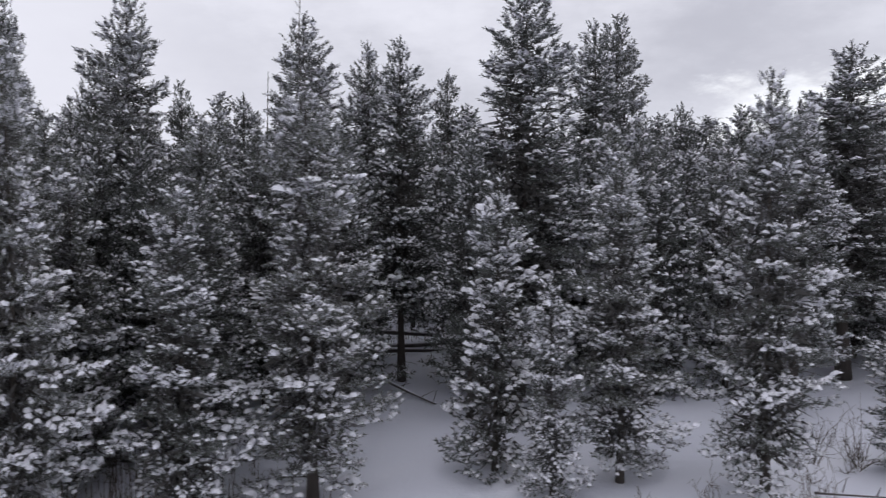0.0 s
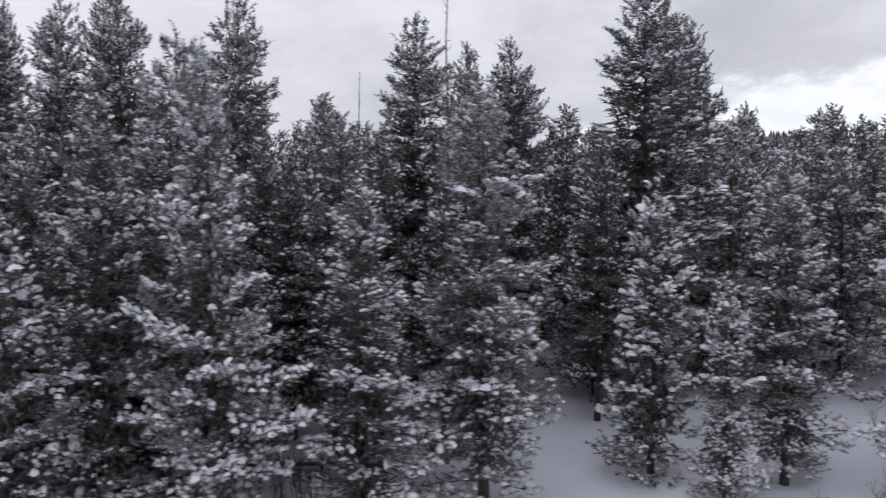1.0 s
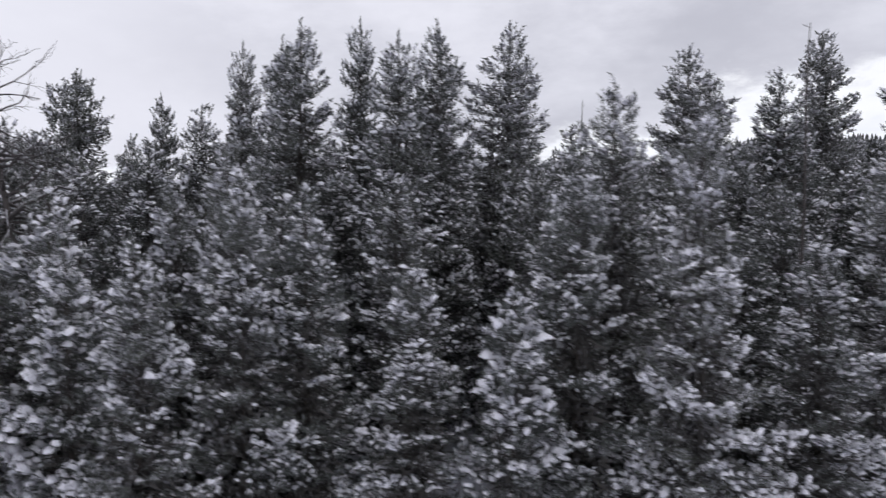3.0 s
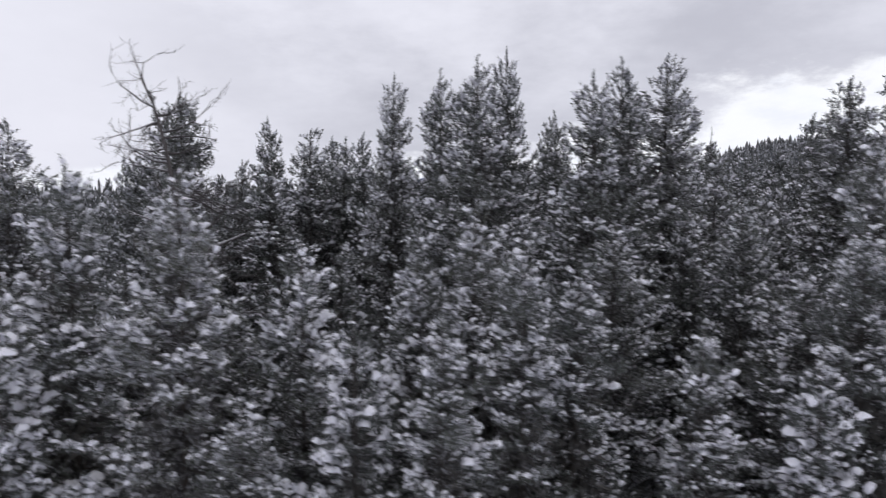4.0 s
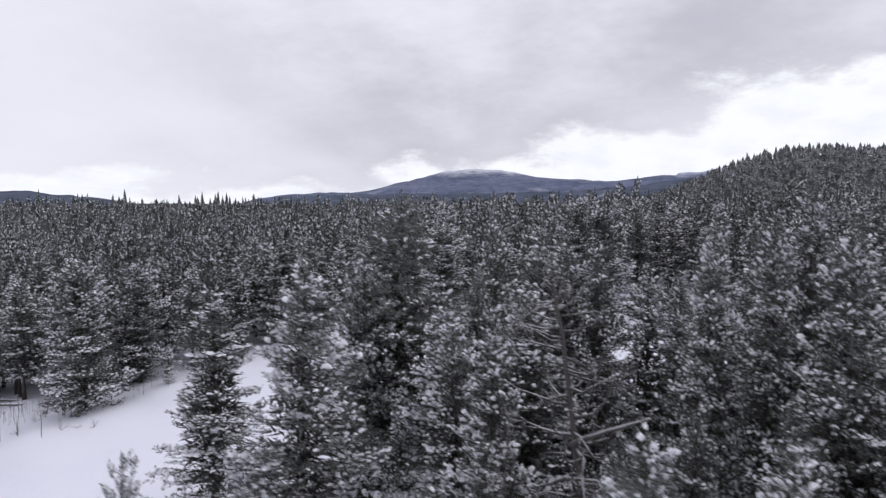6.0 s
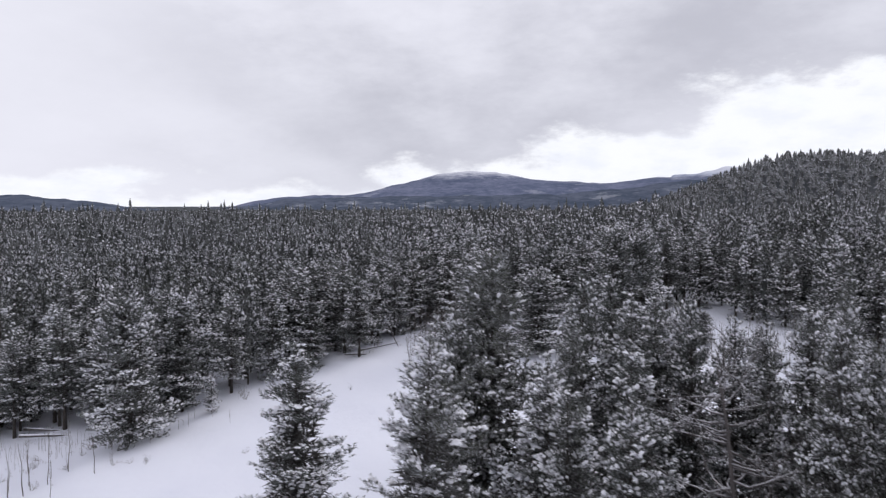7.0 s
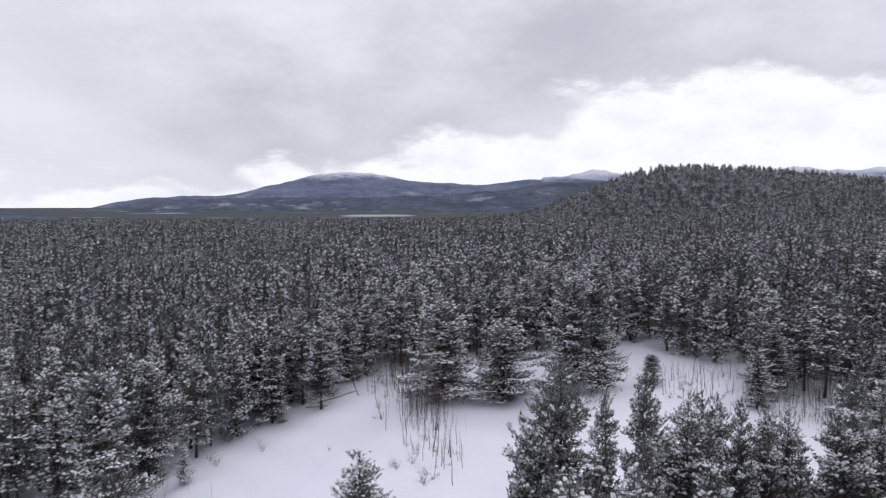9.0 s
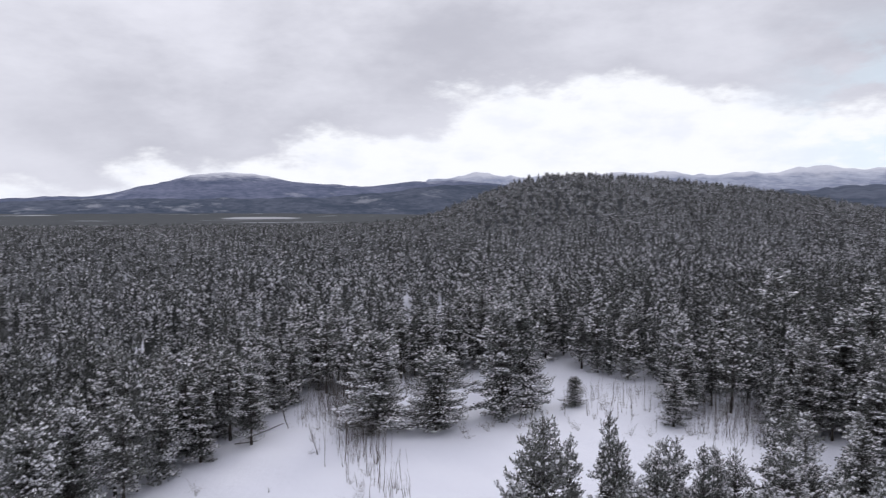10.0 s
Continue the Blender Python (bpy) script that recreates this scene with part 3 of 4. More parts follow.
for x, y, top, kind, wide in (
    (-49.0, 53.0, 13.0, "bushy", 0.7), (-31.2, 56.8, 14.3, "cone", 0.9), (-36.1, 53.1, 15.6, "cone", 1.0), (-28.0, 55.6, 13.0, "cone", 0.9),
    (-24.0, 51.4, 14.6, "cone", 0.9), (-33.8, 54.5, 15.1, "cone", 0.8), (-25.0, 56.6, 12.6, "cone", 0.8), (-61.4, 58.2, 10.8, "cone", 1.25),
    (-43.0, 48.0, 12.0, "cone", 1.0), (-38.0, 47.0, 12.5, "cone", 1.0), (-42.2, 43.0, 11.0, "cone", 0.9), (-20.5, 54.0, 13.2, "cone", 1.0),
):
    pine(x, y, top, kind, wide * 1.3, group=CLUMP, stock=COARSE if kind == "bushy" else FINE)
FAR_SIDE = "pines along the far side of the clearing"
for x, y, top, kind, wide in (
    (-43.0, 120.6, 14.0, "bushy", 1.3), (-34.2, 115.5, 11.4, "bushy", 1.3), (-21.6, 117.0, 18.2, "bushy", 0.95), (-16.8, 118.5, 16.9, "bushy", 0.9),
    (3.0, 102.5, 7.8, "cone", 1.0), (9.6, 108.0, 10.8, "cone", 1.25), (-7.3, 117.5, 4.4, "bushy", 0.62), (-63.3, 125.0, 9.7, "tall", 1.1),
    (-90.3, 96.2, 9.7, "bushy", 1.0), (-72.3, 132.8, 11.2, "tall", 1.2), (-87.5, 107.5, 8.5, "bushy", 0.85), (-82.0, 122.0, 12.7, "tall", 1.1),
    (-57.6, 150.0, 12.8, "tall", 1.1), (-77.6, 134.0, 10.7, "tall", 1.1), (-71.3, 123.6, 9.0, "cone", 1.0), (-84.4, 129.7, 13.5, "tall", 1.1),
    (-72.0, 141.0, 11.8, "tall", 1.1), (-43.6, 150.6, 11.4, "tall", 1.1), (-12.7, 147.0, 18.4, "cone", 1.1),
):
    pine(x, y, top, kind, wide * 1.2, group=FAR_SIDE, stock=COARSE)
for x, y, top, kind, wide in (
    (20.2, 138.8, 16.6, "cone", 1.1), (26.3, 117.3, 17.7, "cone", 1.2), (48.0, 126.7, 22.0, "tall", 1.9), (-117.8, 136.6, 9.6, "tall", 1.1),
    (-12.2, 136.3, 16.0, "tall", 1.1), (-82.2, 104.2, -2.4, "young", 0.7), (-97.0, 72.0, -2.0, "young", 1.1), (-100.5, 75.0, -1.0, "young", 1.2),
    (-94.0, 69.0, -4.0, "young", 1.0), (51.0, 106.0, 20.5, "tall", 1.4), (20.4, 91.3, 15.1, "cone", 1.35), (29.7, 93.5, 18.4, "cone", 1.5),
    (17.0, 76.7, 13.5, "cone", 1.35), (31.0, 88.0, 14.0, "cone", 1.3), (15.0, 92.0, 9.0, "cone", 1.0),
):
    pine(x, y, top, kind, wide * 1.2, group=FAR_SIDE, stock=COARSE if 0 < x < 40 and y < 120 else LIGHT)


def edge_of_wood(x):
    """Where the closed wood beyond the clearing begins."""
    return float(np.interp(x, [-200, -105, -92, -80, -70, -60, -45, -25, 0, 7, 11, 15, 19, 25, 33, 42, 60, 400],
                           [100, 106, 101, 115, 124, 136, 143, 144, 146, 138, 119, 105, 93, 83, 74, 68, 62, 60]))


def free(x, y, room):
    return all((x - a) ** 2 + (y - b) ** 2 > room * room for a, b, _ in planted)


# the rest of the near wood, lower than the trees that stand on the skyline
grow = random.Random(9)
for i in range(24):
    for j in range(12):
        x, y = -46 + i * 3.8 + grow.uniform(-1.3, 1.3), 18.5 + j * 3.8 + grow.uniform(-1.3, 1.3)
        front = np.interp(x, [-46, -30, -10, -6, 3, 9, 30, 45], [19, 17.5, 18.5, 24, 31, 35, 34, 33])
        if y < front or not free(x, y, 2.1) or math.hypot(x + 37.5, y - 29.5) < 4.5 or (x < -28 and y > 36 and grow.random() < 0.75) or (x < -28 and y > 24 and grow.random() < 0.45) or (y > 42 and grow.random() < 0.35):
            continue
        if -2.2 < x + 0.06 * (y - 25) < 2.6 and y < 50:      # an open lane with fallen logs
            continue
        top = np.interp(y, [18, 28, 40, 64], [7.2, 9.5, 12.0, 13.5]) * grow.uniform(0.75, 1.05)
        if x < -30:
            top *= 0.85
        kind = grow.choice(["cone", "tall", "cone"]) if y > 26 else "cone"
        pine(x, y, top, kind, grow.uniform(0.8, 1.05), group=EDGE, stock=FINE if y < 24 else COARSE if y < 36 else LIGHT)

# the first rows beyond the clearing
for i in range(36):
    for j in range(3):
        x = -128 + i * 5.0 + grow.uniform(-1.9, 1.9)
        y = edge_of_wood(x) + 1.5 + j * 5.2 + grow.uniform(-1.9, 1.9)
        if x > 55 or not free(x, y, 2.6) or len(planted) > 440:
            continue
        g = level(x, y)
        pine(x, y, g + grow.uniform(12.0, 19.5), grow.choice(["cone", "tall", "tall"]), grow.uniform(1.05, 1.4), group=FAR_SIDE, stock=LIGHT)

# ---- dead trees, saplings, logs and brush ----


def limb_pieces(rng, start, way, long, thick, depth, twist=0.25):
    """A crooked bare limb with side shoots."""
    pts, p, d = [np.array(start, float)], np.array(start, float), unit(np.array(way, float))
    n = 4 if depth else 2
    for i in range(n):
        d = unit(d + rng.normal(0, twist, 3) + [0, 0, 0.05])
        p = p + d * long / n
        pts.append(p.copy())
    out = [tube(pts, [thick * (1 - 0.85 * i / n) + 0.003 for i in range(n + 1)], 3)]
    if depth:
        for i in range(1, n + 1):
            for _ in range(1):
                side = unit(d + rng.normal(0, 0.8, 3))
                out += limb_pieces(rng, pts[i], side, long * rng.uniform(0.25, 0.5), thick * 0.4, depth - 1, twist)
    return out


def snag_mesh(seed, tall, thick, reach, first, count, depth, lean=0.0, taper=0.75):
    rng = np.random.RandomState(seed)
    hs = np.linspace(-0.3, tall, 9)
    path = [[lean * (h / tall) ** 2 + 0.06 * math.sin(h * 1.7), 0.05 * math.sin(h * 2.1 + 1), h] for h in hs]
    trunk = tube(path, [max(thick * (1 - 0.86 * max(h, 0) / tall), 0.012) for h in hs], 6)
    limbs = []
    for k in range(count):
        u = first + (1 - first) * (k + rng.uniform(0, 1)) / count
        phi = rng.uniform(0, 6.283)
        long = reach * (1 - taper * u) * rng.uniform(0.6, 1.25)
        base = [np.interp(u * tall, hs, [q[i] for q in path]) for i in range(3)]
        limbs.append(limb_pieces(rng, base, [math.cos(phi), math.sin(phi), rng.uniform(-0.25, 0.35) + 0.5 * max(0, u - 0.8)], long, min(thick, 0.36) * (0.50 if taper < 0.5 else 0.36) * (1.3 - u), depth))
    return trunk, limbs


def plain_mesh(name, piece, mat, parent, label=""):
    me = bpy.data.meshes.new(name)
    me.from_pydata(piece[0].tolist(), [], piece[1].tolist())
    me.materials.append(mat)
    me.polygons.foreach_set("use_smooth", np.full(len(me.polygons), True))
    me.update()
    ob = new(name, me)
    ob.parent = parent
    return tagged(ob, label) if label else ob


def snag(x, y, top, label, thick, reach, first, count, depth, seed, turn=0, lean=0.0, taper=0.75):
    """A dead standing tree."""
    g = level(x, y)
    tree = new("dead_tree")
    tree.matrix_basis = pose(x, y, g, 0, 0, turn)
    trunk, limbs = snag_mesh(seed, top - g, thick, reach, first, count, depth, lean, taper)
    plain_mesh("trunk", trunk, DEADWOOD, tree)
    for pieces in limbs:
        plain_mesh("branch", join(pieces), DEADWOOD, tree)
    tagged(tree, label, "dead tree")
    planted.append((x, y, 1))
    return tree


old_snag = snag(-36.9, 31.4, 14.8, "grey dead tree with crooked bare branches", 0.32, 3.7, 0.34, 64, 2, 4, 208, 2.3, 0.38)
into = old_snag.matrix_basis.inverted()
for ends, thick in ((((-38.0, 30.9, 7.4), (-36.6, 30.2, 8.2), (-34.9, 29.7, 8.9)), 0.13), (((-38.2, 30.9, 6.0), (-36.9, 30.0, 6.2), (-35.8, 29.6, 6.1)), 0.10)):
    plain_mesh("branch", tube([into @ Vector(p) for p in ends], [thick, thick * 0.8, thick * 0.35], 6), DEADWOOD, old_snag, "thick broken limb with snow along its top")
snag(-3.7, 28.8, 15.6, "thin bare dead pole with short broken twigs", 0.12, 0.9, 0.5, 16, 1, 6)
snag(-9.5, 47.0, 15.2, "slender grey dead tree without bark", 0.13, 0.8, 0.5, 14, 1, 7)
snag(-41.5, 26.0, 10.2, "leaning grey dead tree with long bare limbs", 0.16, 2.4, 0.35, 26, 2, 9, 40, 0.8)

TWIGGY = [snag_mesh(200 + i, (3.2, 4.6, 6.0, 2.4, 5.2)[i], 0.035 + 0.006 * i, (0.5, 0.7, 0.8, 0.6, 0.5)[i], 0.35, 5, 1, 0.25) for i in range(5)]
SAPLING = []
for trunk, limbs in TWIGGY:
    me = bpy.data.meshes.new("stem")
    v, f = join([trunk] + [p for pieces in limbs for p in pieces])
    me.from_pydata(v.tolist(), [], f.tolist())
    me.materials.append(TWIG)
    me.update()
    SAPLING.append(me)


def sapling(x, y, which, k, group, rng):
    ob = new("bare_sapling", SAPLING[which])
    ob.matrix_basis = pose(x, y, level(x, y) - 0.05, rng.uniform(-6, 6), rng.uniform(-6, 6), rng.uniform(0, 360)) @ Matrix.Diagonal((k, k, k, 1))
    tagged(ob, "thin leafless aspen sapling standing in the snow", "sapling", group)


rng = random.Random(21)
for cx, cy, sx, sy, count, group in (
    (-48.6, 107.0, 2.2, 6.0, 40, "bare saplings at the end of the clearing"), (-48.0, 94.0, 1.5, 3.5, 18, "bare saplings in the open snow"),
    (-45.0, 127.0, 3.5, 6.0, 44, "bare saplings at the end of the clearing"), (-19.0, 112.5, 2.0, 1.5, 4, "bare saplings in the open snow"),
    (12.0, 108.0, 9.0, 5.0, 30, "bare saplings by the pines"), (-1.0, 112.0, 6.0, 5.0, 18, "bare saplings by the pines"),
    (17.0, 98.0, 7.0, 4.0, 26, "bare saplings by the pines"), (-98.0, 84.0, 4.0, 4.0, 12, "bare saplings at the low side of the clearing"),
    (-66.0, 42.0, 3.0, 3.0, 9, "bare saplings at the low side of the clearing"), (-60.0, 47.0, 2.0, 2.0, 4, "bare saplings at the low side of the clearing"),
):
    for _ in range(count):
        x, y = cx + rng.gauss(0, sx), cy + rng.gauss(0, sy)
        if free(x, y, 2.2):
            sapling(x, y, rng.randrange(5), rng.uniform(0.7, 1.25), group, rng)


def brush_mesh(seed, tall, spread, count):
    r = np.random.RandomState(seed)
    pieces = []
    for _ in range(count):
        phi = r.uniform(0, 6.283)
        pieces += limb_pieces(r, [r.normal(0, 0.08), r.normal(0, 0.08), -0.05], [math.cos(phi) * spread, math.sin(phi) * spread, 1.0], tall * r.uniform(0.6, 1.1), 0.011, 1)
    v, f = join(pieces)
    me = bpy.data.meshes.new("twigs")
    me.from_pydata(v.tolist(), [], f.tolist())
    me.materials.append(TWIG)
    me.update()
    return me


BRUSH = [brush_mesh(300 + i, (1.0, 1.5, 0.8)[i], (0.6, 0.45, 0.8)[i], 8) for i in range(3)]


def shrub(x, y, k):
    ob = new("leafless_shrub", BRUSH[rng.randrange(3)])
    ob.matrix_basis = pose(x, y, level(x, y) - 0.05, 0, 0, rng.uniform(0, 360)) @ Matrix.Diagonal((k, k, k, 1))
    tagged(ob, "small leafless shrub poking out of the snow", "shrub", "shrubs in the clearing")


for cx, cy, sx, sy, count in ((-50, 90, 1.2, 1.2, 5), (-51, 102, 4, 7, 14), (-25, 110, 6, 4, 10), (4, 108, 9, 6, 34), (-98, 90, 8, 6, 16), (-66, 41, 3, 3, 10),
                              (20, 25, 5, 3, 22), (13, 22, 3, 2, 8), (-8, 26, 6, 4, 8), (-85, 110, 8, 3, 8), (-54, 122, 6, 6, 14)):
    for _ in range(count):
        x, y = cx + rng.gauss(0, sx), cy + rng.gauss(0, sy)
        if free(x, y, 1.6) and y > 17:
            shrub(x, y, rng.uniform(0.7, 1.6))


def log(x, y, long, thick, turn, tilt, lift, seed):
    """A fallen trunk with broken stubs and snow lying on its top."""
    r = np.random.RandomState(seed)
    g = level(x, y)
    thing = new("fallen_log")
    thing.matrix_basis = pose(x, y, g + lift, 0, tilt, turn)
    xs = np.linspace(-long / 2, long / 2, 8)
    path = [[v, 0.05 * math.sin(v * 1.3 + seed), thick * 0.7] for v in xs]
    wood = [tube(path, [thick * (1.0 - 0.5 * i / 7) for i in range(8)], 8)]
    for _ in range(7):
        v, phi = r.uniform(-0.45, 0.48) * long, r.uniform(0, 3.14)
        wood.append(tube([[v, 0, thick * 0.7], [v + 0.2, math.cos(phi) * r.uniform(0.4, 1.1), thick * 0.7 + math.sin(phi) * r.uniform(0.4, 1.0)]], [0.03, 0.01], 4))
    plain_mesh("stem", join(wood), DEADWOOD, thing)
    if abs(tilt) < 20:
        plain_mesh("snow_cover", tube([[v, 0.05 * math.sin(v * 1.3 + seed), thick * (1.35 - 0.4 * i / 7)] for i, v in enumerate(xs)],
                                      [thick * (0.66 - 0.36 * i / 7) * (0.75 + 0.4 * r.rand()) for i in range(8)], 7), SNOW, thing)
    tagged(thing, "grey fallen trunk lying in the snow with snow on top" if abs(tilt) < 20 else "thin dead trunk leaning over the snow at the wood's edge", "log", "fallen logs")


for spec in ((-1.0, 46.5, 9.0, 0.24, 8, -3, 0.1, 1), (-0.5, 47.6, 8.0, 0.22, -6, 2, 0.7, 2), (0.5, 45.2, 7.0, 0.18, 24, 4, 0.1, 3), (0.6, 36.0, 3.2, 0.10, -35, 12, 0.2, 4),
             (-60.5, 129.0, 8.0, 0.17, 35, -4, 0.2, 5), (-63.0, 126.0, 6.0, 0.14, 15, 3, 0.1, 6), (-54.6, 116.0, 5.5, 0.11, 100, -42, 1.7, 7), (-57.5, 126.5, 6.0, 0.11, 70, 48, 2.0, 8),
             (-104.0, 103.0, 9.0, 0.22, 10, 2, 0.1, 9), (-107.0, 107.0, 8.0, 0.22, -14, -2, 0.1, 10), (-20.0, 27.0, 7.0, 0.17, 10, 3, 0.1, 11), (-9.0, 27.5, 7.5, 0.17, -8, -3, 0.2, 12),
             (17.0, 23.0, 3.0, 0.06, -35, -8, 0.3, 13)):
    log(*spec)


def thicket(name, label, patches, seed):
    """Bare upright shoots too many to count."""
    r = np.random.RandomState(seed)
    pieces = []
    for cx, cy, sx, sy, count, tall in patches:
        for _ in range(count):
            x, y = cx + r.normal(0, sx), cy + r.normal(0, sy)
            g, h = level(x, y), tall * r.uniform(0.5, 1.2)
            lean = r.normal(0, 0.06 * h, 2)
            pieces.append(tube([[x, y, g - 0.1], [x + lean[0], y + lean[1], g + h]], [0.022 * r.uniform(0.6, 1.3), 0.005], 3))
            for _ in range(2):
                k, d = r.uniform(0.4, 0.9), r.normal(0, 0.28, 2)
                base = [x + lean[0] * k, y + lean[1] * k, g + h * k]
                pieces.append(tube([base, [base[0] + d[0], base[1] + d[1], base[2] + 0.2 * h]], [0.011, 0.003], 3))
    ob = plain_mesh(name, join(pieces), TWIG, None)
    tagged(ob, label, "thicket", kind="stuff")


thicket("aspen_thicket", "brown thicket of bare aspen shoots at the edge of the wood",
        ((-47, 130, 3.0, 6, 520, 6.0), (-39, 139, 5, 3, 190, 5.5), (-48, 112, 2.0, 5, 110, 4.5), (14, 101, 5, 5, 420, 2.6), (26, 111, 6, 3, 220, 3.0), (1, 120, 6, 3, 90, 2.2),
         (10, 93, 4, 2.5, 120, 2.2), (-100, 98, 8, 3, 90, 2.2), (-30, 140, 8, 2, 120, 4.0)), 3)

thicket("undergrowth", "dark tangle of dead twigs and brush under the pines", ((-16, 23, 5, 2.5, 420, 1.6), (-8, 25, 2, 2.5, 160, 1.5), (-30, 22, 6, 2, 240, 1.4), (2, 47, 4, 2, 90, 1.6)), 8)

# ---- the woods beyond, too many to count ----


def wood_template(seed, tall, reach, bare, step, whorl, gap, tuft, blades, slim, snowy, rim, fill, from_u=0.0):
    """One far pine as vertices, triangles and material slots."""
    rng = np.random.RandomState(seed)
    rounded = 0.66 + 0.08 * (seed % 4)
    spots, ways, loads, _ = crown_twigs(rng, tall, reach, bare, step, whorl, gap, rounded, from_u)
    loads = loads * (0.35 + 0.9 * np.clip(spots[:, 2] / tall, 0, 1))      # sheltered lower boughs catch less snow; this puts a top-lit look into the crowns
    size = tuft * rng.uniform(0.8, 1.2, len(spots))
    needles = join([core_mesh(rng, tall * 0.95, reach, bare, rounded, 6, 6, fill), sprays_to_mesh(rng, spots, ways, size, blades, slim, 0.5)])
    stem = tube([[0, 0, -0.3], [0, 0, tall * 0.6]], [0.17, 0.10], 3)
    score = rng.rand(len(spots)) * 0.6 + 0.75 * loads
    white = score > np.quantile(score, 1 - snowy)
    snow = plates_to_mesh(rng, spots[white], ways[white], size[white] * 0.62 * np.clip(0.5 + 0.6 * loads[white], 0.5, 1.4), rim)
    v, f = join([needles, stem, snow])
    return v, f, np.repeat([0, 1, 2], [len(needles[1]), len(stem[1]), len(snow[1])])


def plates_to_mesh(rng, base, way, size, rim):
    """Snow on a far bough: a low ragged dome of a few faces."""
    k = len(base)
    along = unit(way * [1, 1, 0.4])
    side = unit(np.cross(np.array([0.02, 0.01, 1.0]), along))
    mid = base + way * (size * 0.3)[:, None]
    verts = np.zeros((k, rim + 1, 3))
    verts[:, 0] = mid + np.array([0, 0, 1.0]) * (size * 0.38)[:, None]
    turn = rng.uniform(0, 6.283, k)
    for b in range(rim):
        a = turn + b * 6.283 / rim
        r = size * rng.uniform(0.45, 0.95, k)
        verts[:, 1 + b] = mid + along * (0.85 * r * np.cos(a))[:, None] + side * (0.65 * r * np.sin(a))[:, None] - np.array([0, 0, 1.0]) * (size * rng.uniform(0, 0.3, k))[:, None]
    fan = np.array([[0, 1 + b, 1 + (b + 1) % rim] for b in range(rim)])
    return verts.reshape(-1, 3), (fan[None] + (np.arange(k) * (rim + 1))[:, None, None]).reshape(-1, 3)


def spire_template(seed, tall, reach, tiers, points, snowy, lump):
    """A very far pine: ragged skirts of boughs, one above the other, and a pointed tip."""
    rng = np.random.RandomState(seed)
    verts, faces, boughs = [], [], []
    for i in range(tiers):
        u = i / tiers
        low, high, r = 0.18 + 0.66 * u, min(0.18 + 0.66 * u + 1.0 / tiers + 0.10, 1.0), (1 - u) ** 0.75 * rng.uniform(0.85, 1.1)
        n, turn = len(verts), rng.uniform(0, 6.283)
        verts.append([rng.normal(0, 0.15), rng.normal(0, 0.15), tall * (1.0 if i == tiers - 1 else high)])
        for k in range(points):
            a, q = turn + k * 6.283 / points + rng.uniform(-0.2, 0.2), reach * r * (rng.uniform(0.75, 1.2) if k % 2 else rng.uniform(0.35, 0.6))
            verts.append([q * math.cos(a), q * math.sin(a), tall * (low + rng.uniform(-0.06, 0.06) + (0.0 if k % 2 else 0.07))])
            faces.append([n, n + 1 + k, n + 1 + (k + 1) % points])
            if k % 2 and u > 0.2 and rng.rand() < snowy:
                boughs.append(np.array(verts[n]) * 0.35 + np.array(verts[-1]) * 0.65)
    stem = tube([[0, 0, -0.3], [0, 0, tall * 0.4]], [0.16, 0.12], 3)
    base = np.array(boughs)
    way = unit(base * [1, 1, 0] + [0, 0, 0.2])
    snow = plates_to_mesh(rng, base + [0, 0, 0.1], way, lump * rng.uniform(0.7, 1.3, len(base)), 3)
    v, f = join([(np.array(verts), np.array(faces)), stem, snow])
    return v, f, np.repeat([0, 1, 2], [len(faces), len(stem[1]), len(snow[1])])


def in_view(x, y):
    """The land that the walk looks over, with some margin."""
    left, right = -58 - 0.66 * y - 12, max(-73 + 1.28 * y + 14, 10 + 0.64 * y)
    return left < x < right


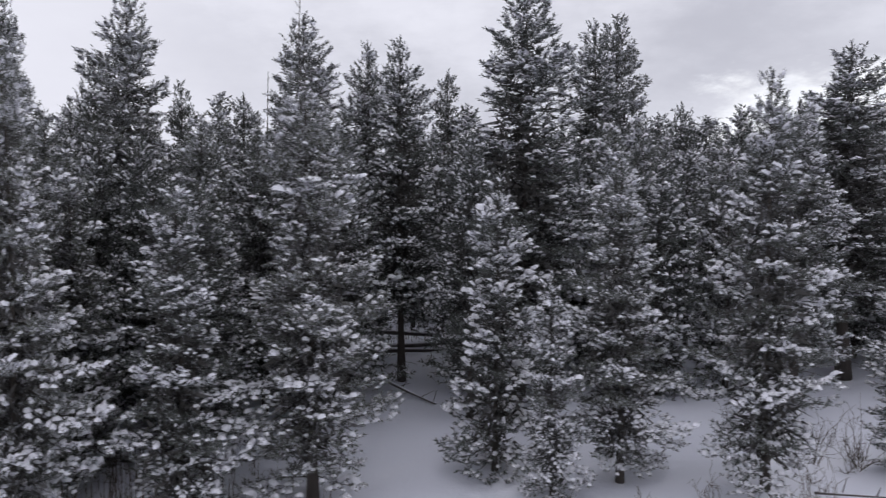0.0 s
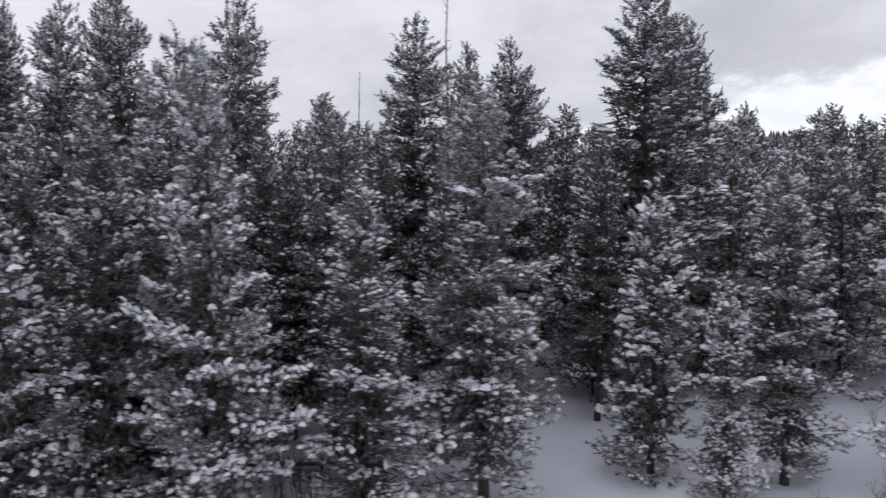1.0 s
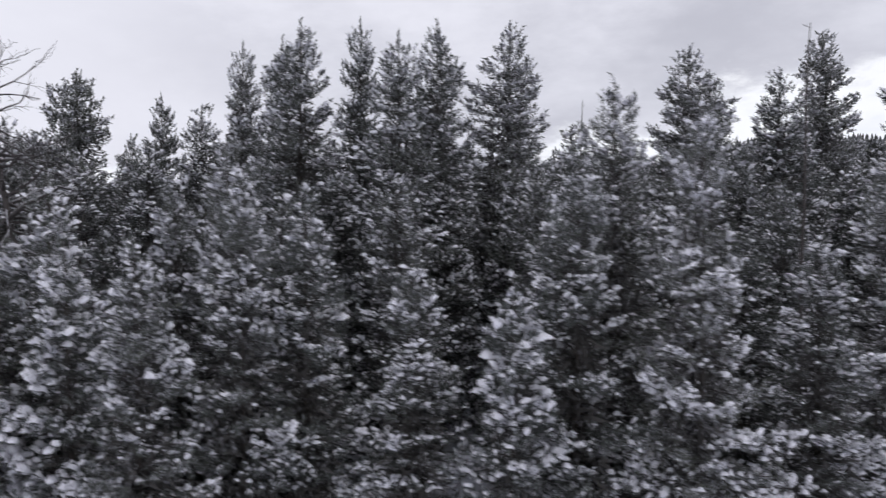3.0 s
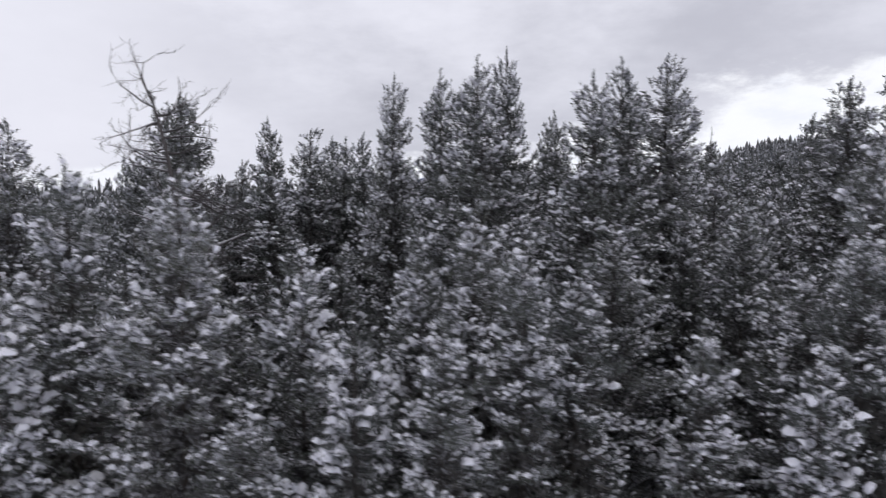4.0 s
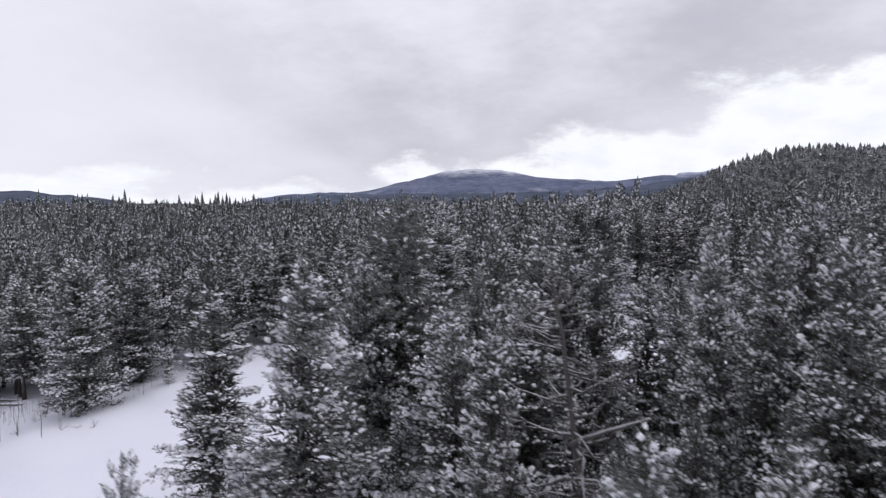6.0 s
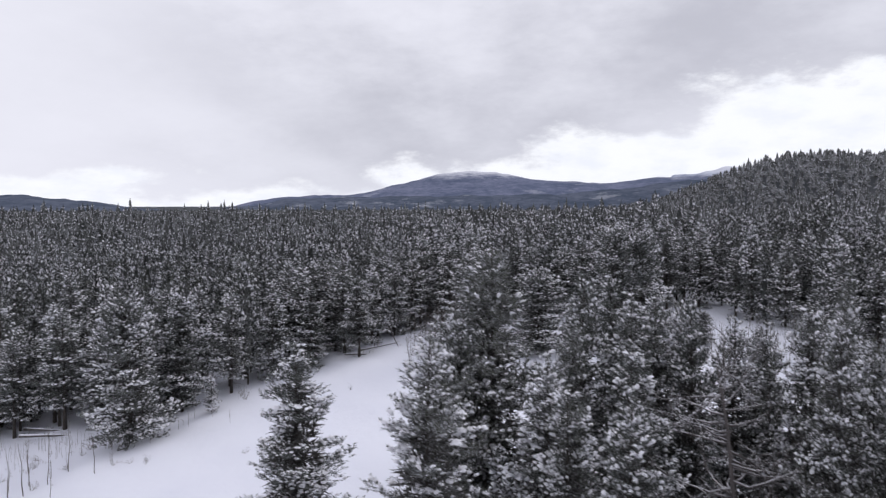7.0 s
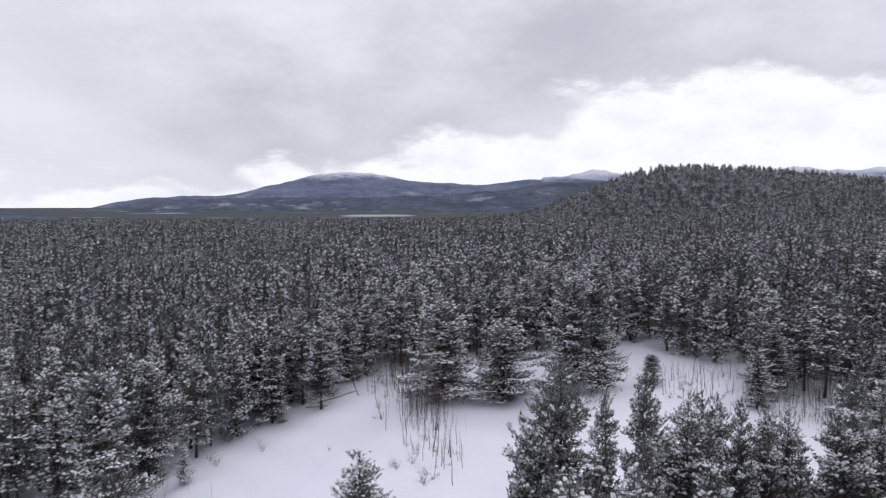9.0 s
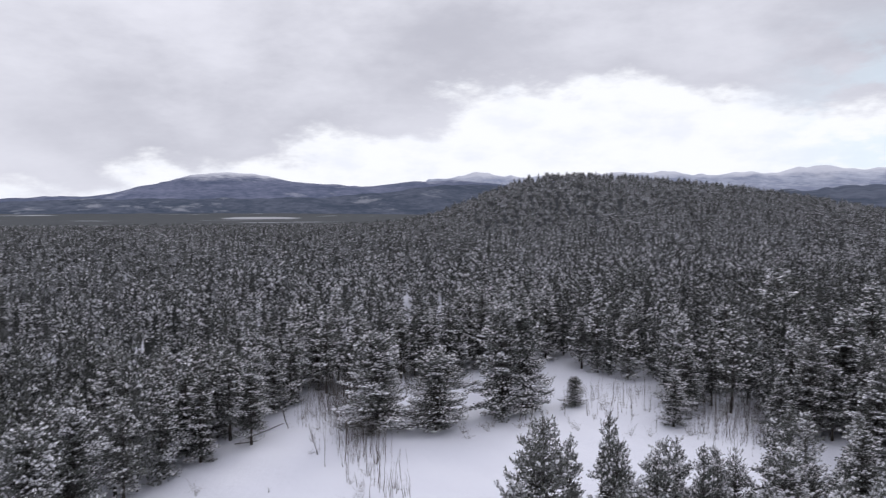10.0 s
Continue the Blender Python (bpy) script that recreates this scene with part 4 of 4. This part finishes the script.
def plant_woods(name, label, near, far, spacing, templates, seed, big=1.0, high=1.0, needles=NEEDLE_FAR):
    rng = np.random.RandomState(seed)
    verts, faces, slots, n, count = [], [], [], 0, 0
    y = near
    while y < far:
        x = -140 - 0.7 * y
        while x < 40 + 1.3 * y:
            px, py = x + rng.uniform(-0.45, 0.45) * spacing, y + rng.uniform(-0.45, 0.45) * spacing
            turn, tall, wide, which = rng.uniform(0, 6.283), high * rng.uniform(10.0, 18.5) * (1.15 if rng.rand() < 0.08 else 1), rng.uniform(0.75, 1.3), rng.uniform(-1.6, 1.6)
            x += spacing
            if not in_view(px, py) or py < edge_of_wood(px) + 1 or rng.rand() < 0.03:
                continue
            if py < 200 and not free(px, py, 2.8):
                continue
            stand = 2.6 + 1.5 * noise.noise(Vector((px * 0.016, py * 0.011, 3.0))) + 1.2 * noise.noise(Vector((px * 0.05, py * 0.05, 9.0)))     # snow lies unevenly from stand to stand
            v, f, s = templates[int(min(max(stand + which, 0), len(templates) - 1))]
            k = tall / 14.0
            c, d = math.cos(turn), math.sin(turn)
            w = v * [wide * big, wide * big, k]
            w = np.stack([w[:, 0] * c - w[:, 1] * d + px, w[:, 0] * d + w[:, 1] * c + py, w[:, 2] + level(px, py)], -1)
            verts.append(w)
            faces.append(f + n)
            slots.append(s)
            n += len(v)
            count += 1
        y += spacing
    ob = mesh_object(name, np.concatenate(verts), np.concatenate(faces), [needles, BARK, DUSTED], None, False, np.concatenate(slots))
    tagged(ob, label, "woods", kind="stuff")
    return count, len(np.concatenate(faces))


SNOWY = (0.20, 0.29, 0.38, 0.46, 0.55, 0.64)      # some trees have shed most of their snow
CLOSE = [wood_template(171 + i, 14, 3.4, 0.12, 0.90, 4, 0.95, 0.80, 5, 0.30, SNOWY[i] + 0.06, 4, 0.32) for i in range(6)]
MIDDLE = [wood_template(71 + i, 14, 3.4, 0.15, 0.90, 4, 1.05, 0.88, 4, 0.32, SNOWY[i], 4, 0.40, 0.35) for i in range(6)]
FAR = [spire_template(81 + i, 14, 3.5, 8, 14, 1.3 * SNOWY[i], 0.66) for i in range(6)]
FARTHEST = [spire_template(91 + i, 14, 3.2, 4, 10, 1.4 * SNOWY[i], 0.8) for i in range(6)]
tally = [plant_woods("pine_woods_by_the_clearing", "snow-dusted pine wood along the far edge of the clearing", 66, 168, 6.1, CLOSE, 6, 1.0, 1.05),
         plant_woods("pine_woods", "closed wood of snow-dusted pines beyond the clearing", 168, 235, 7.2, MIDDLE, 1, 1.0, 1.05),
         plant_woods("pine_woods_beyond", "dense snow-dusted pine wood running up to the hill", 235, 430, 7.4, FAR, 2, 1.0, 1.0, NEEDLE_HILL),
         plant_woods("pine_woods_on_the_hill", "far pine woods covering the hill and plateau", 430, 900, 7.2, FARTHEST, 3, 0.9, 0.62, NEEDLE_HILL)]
print("woods", tally, "trees", len(planted))
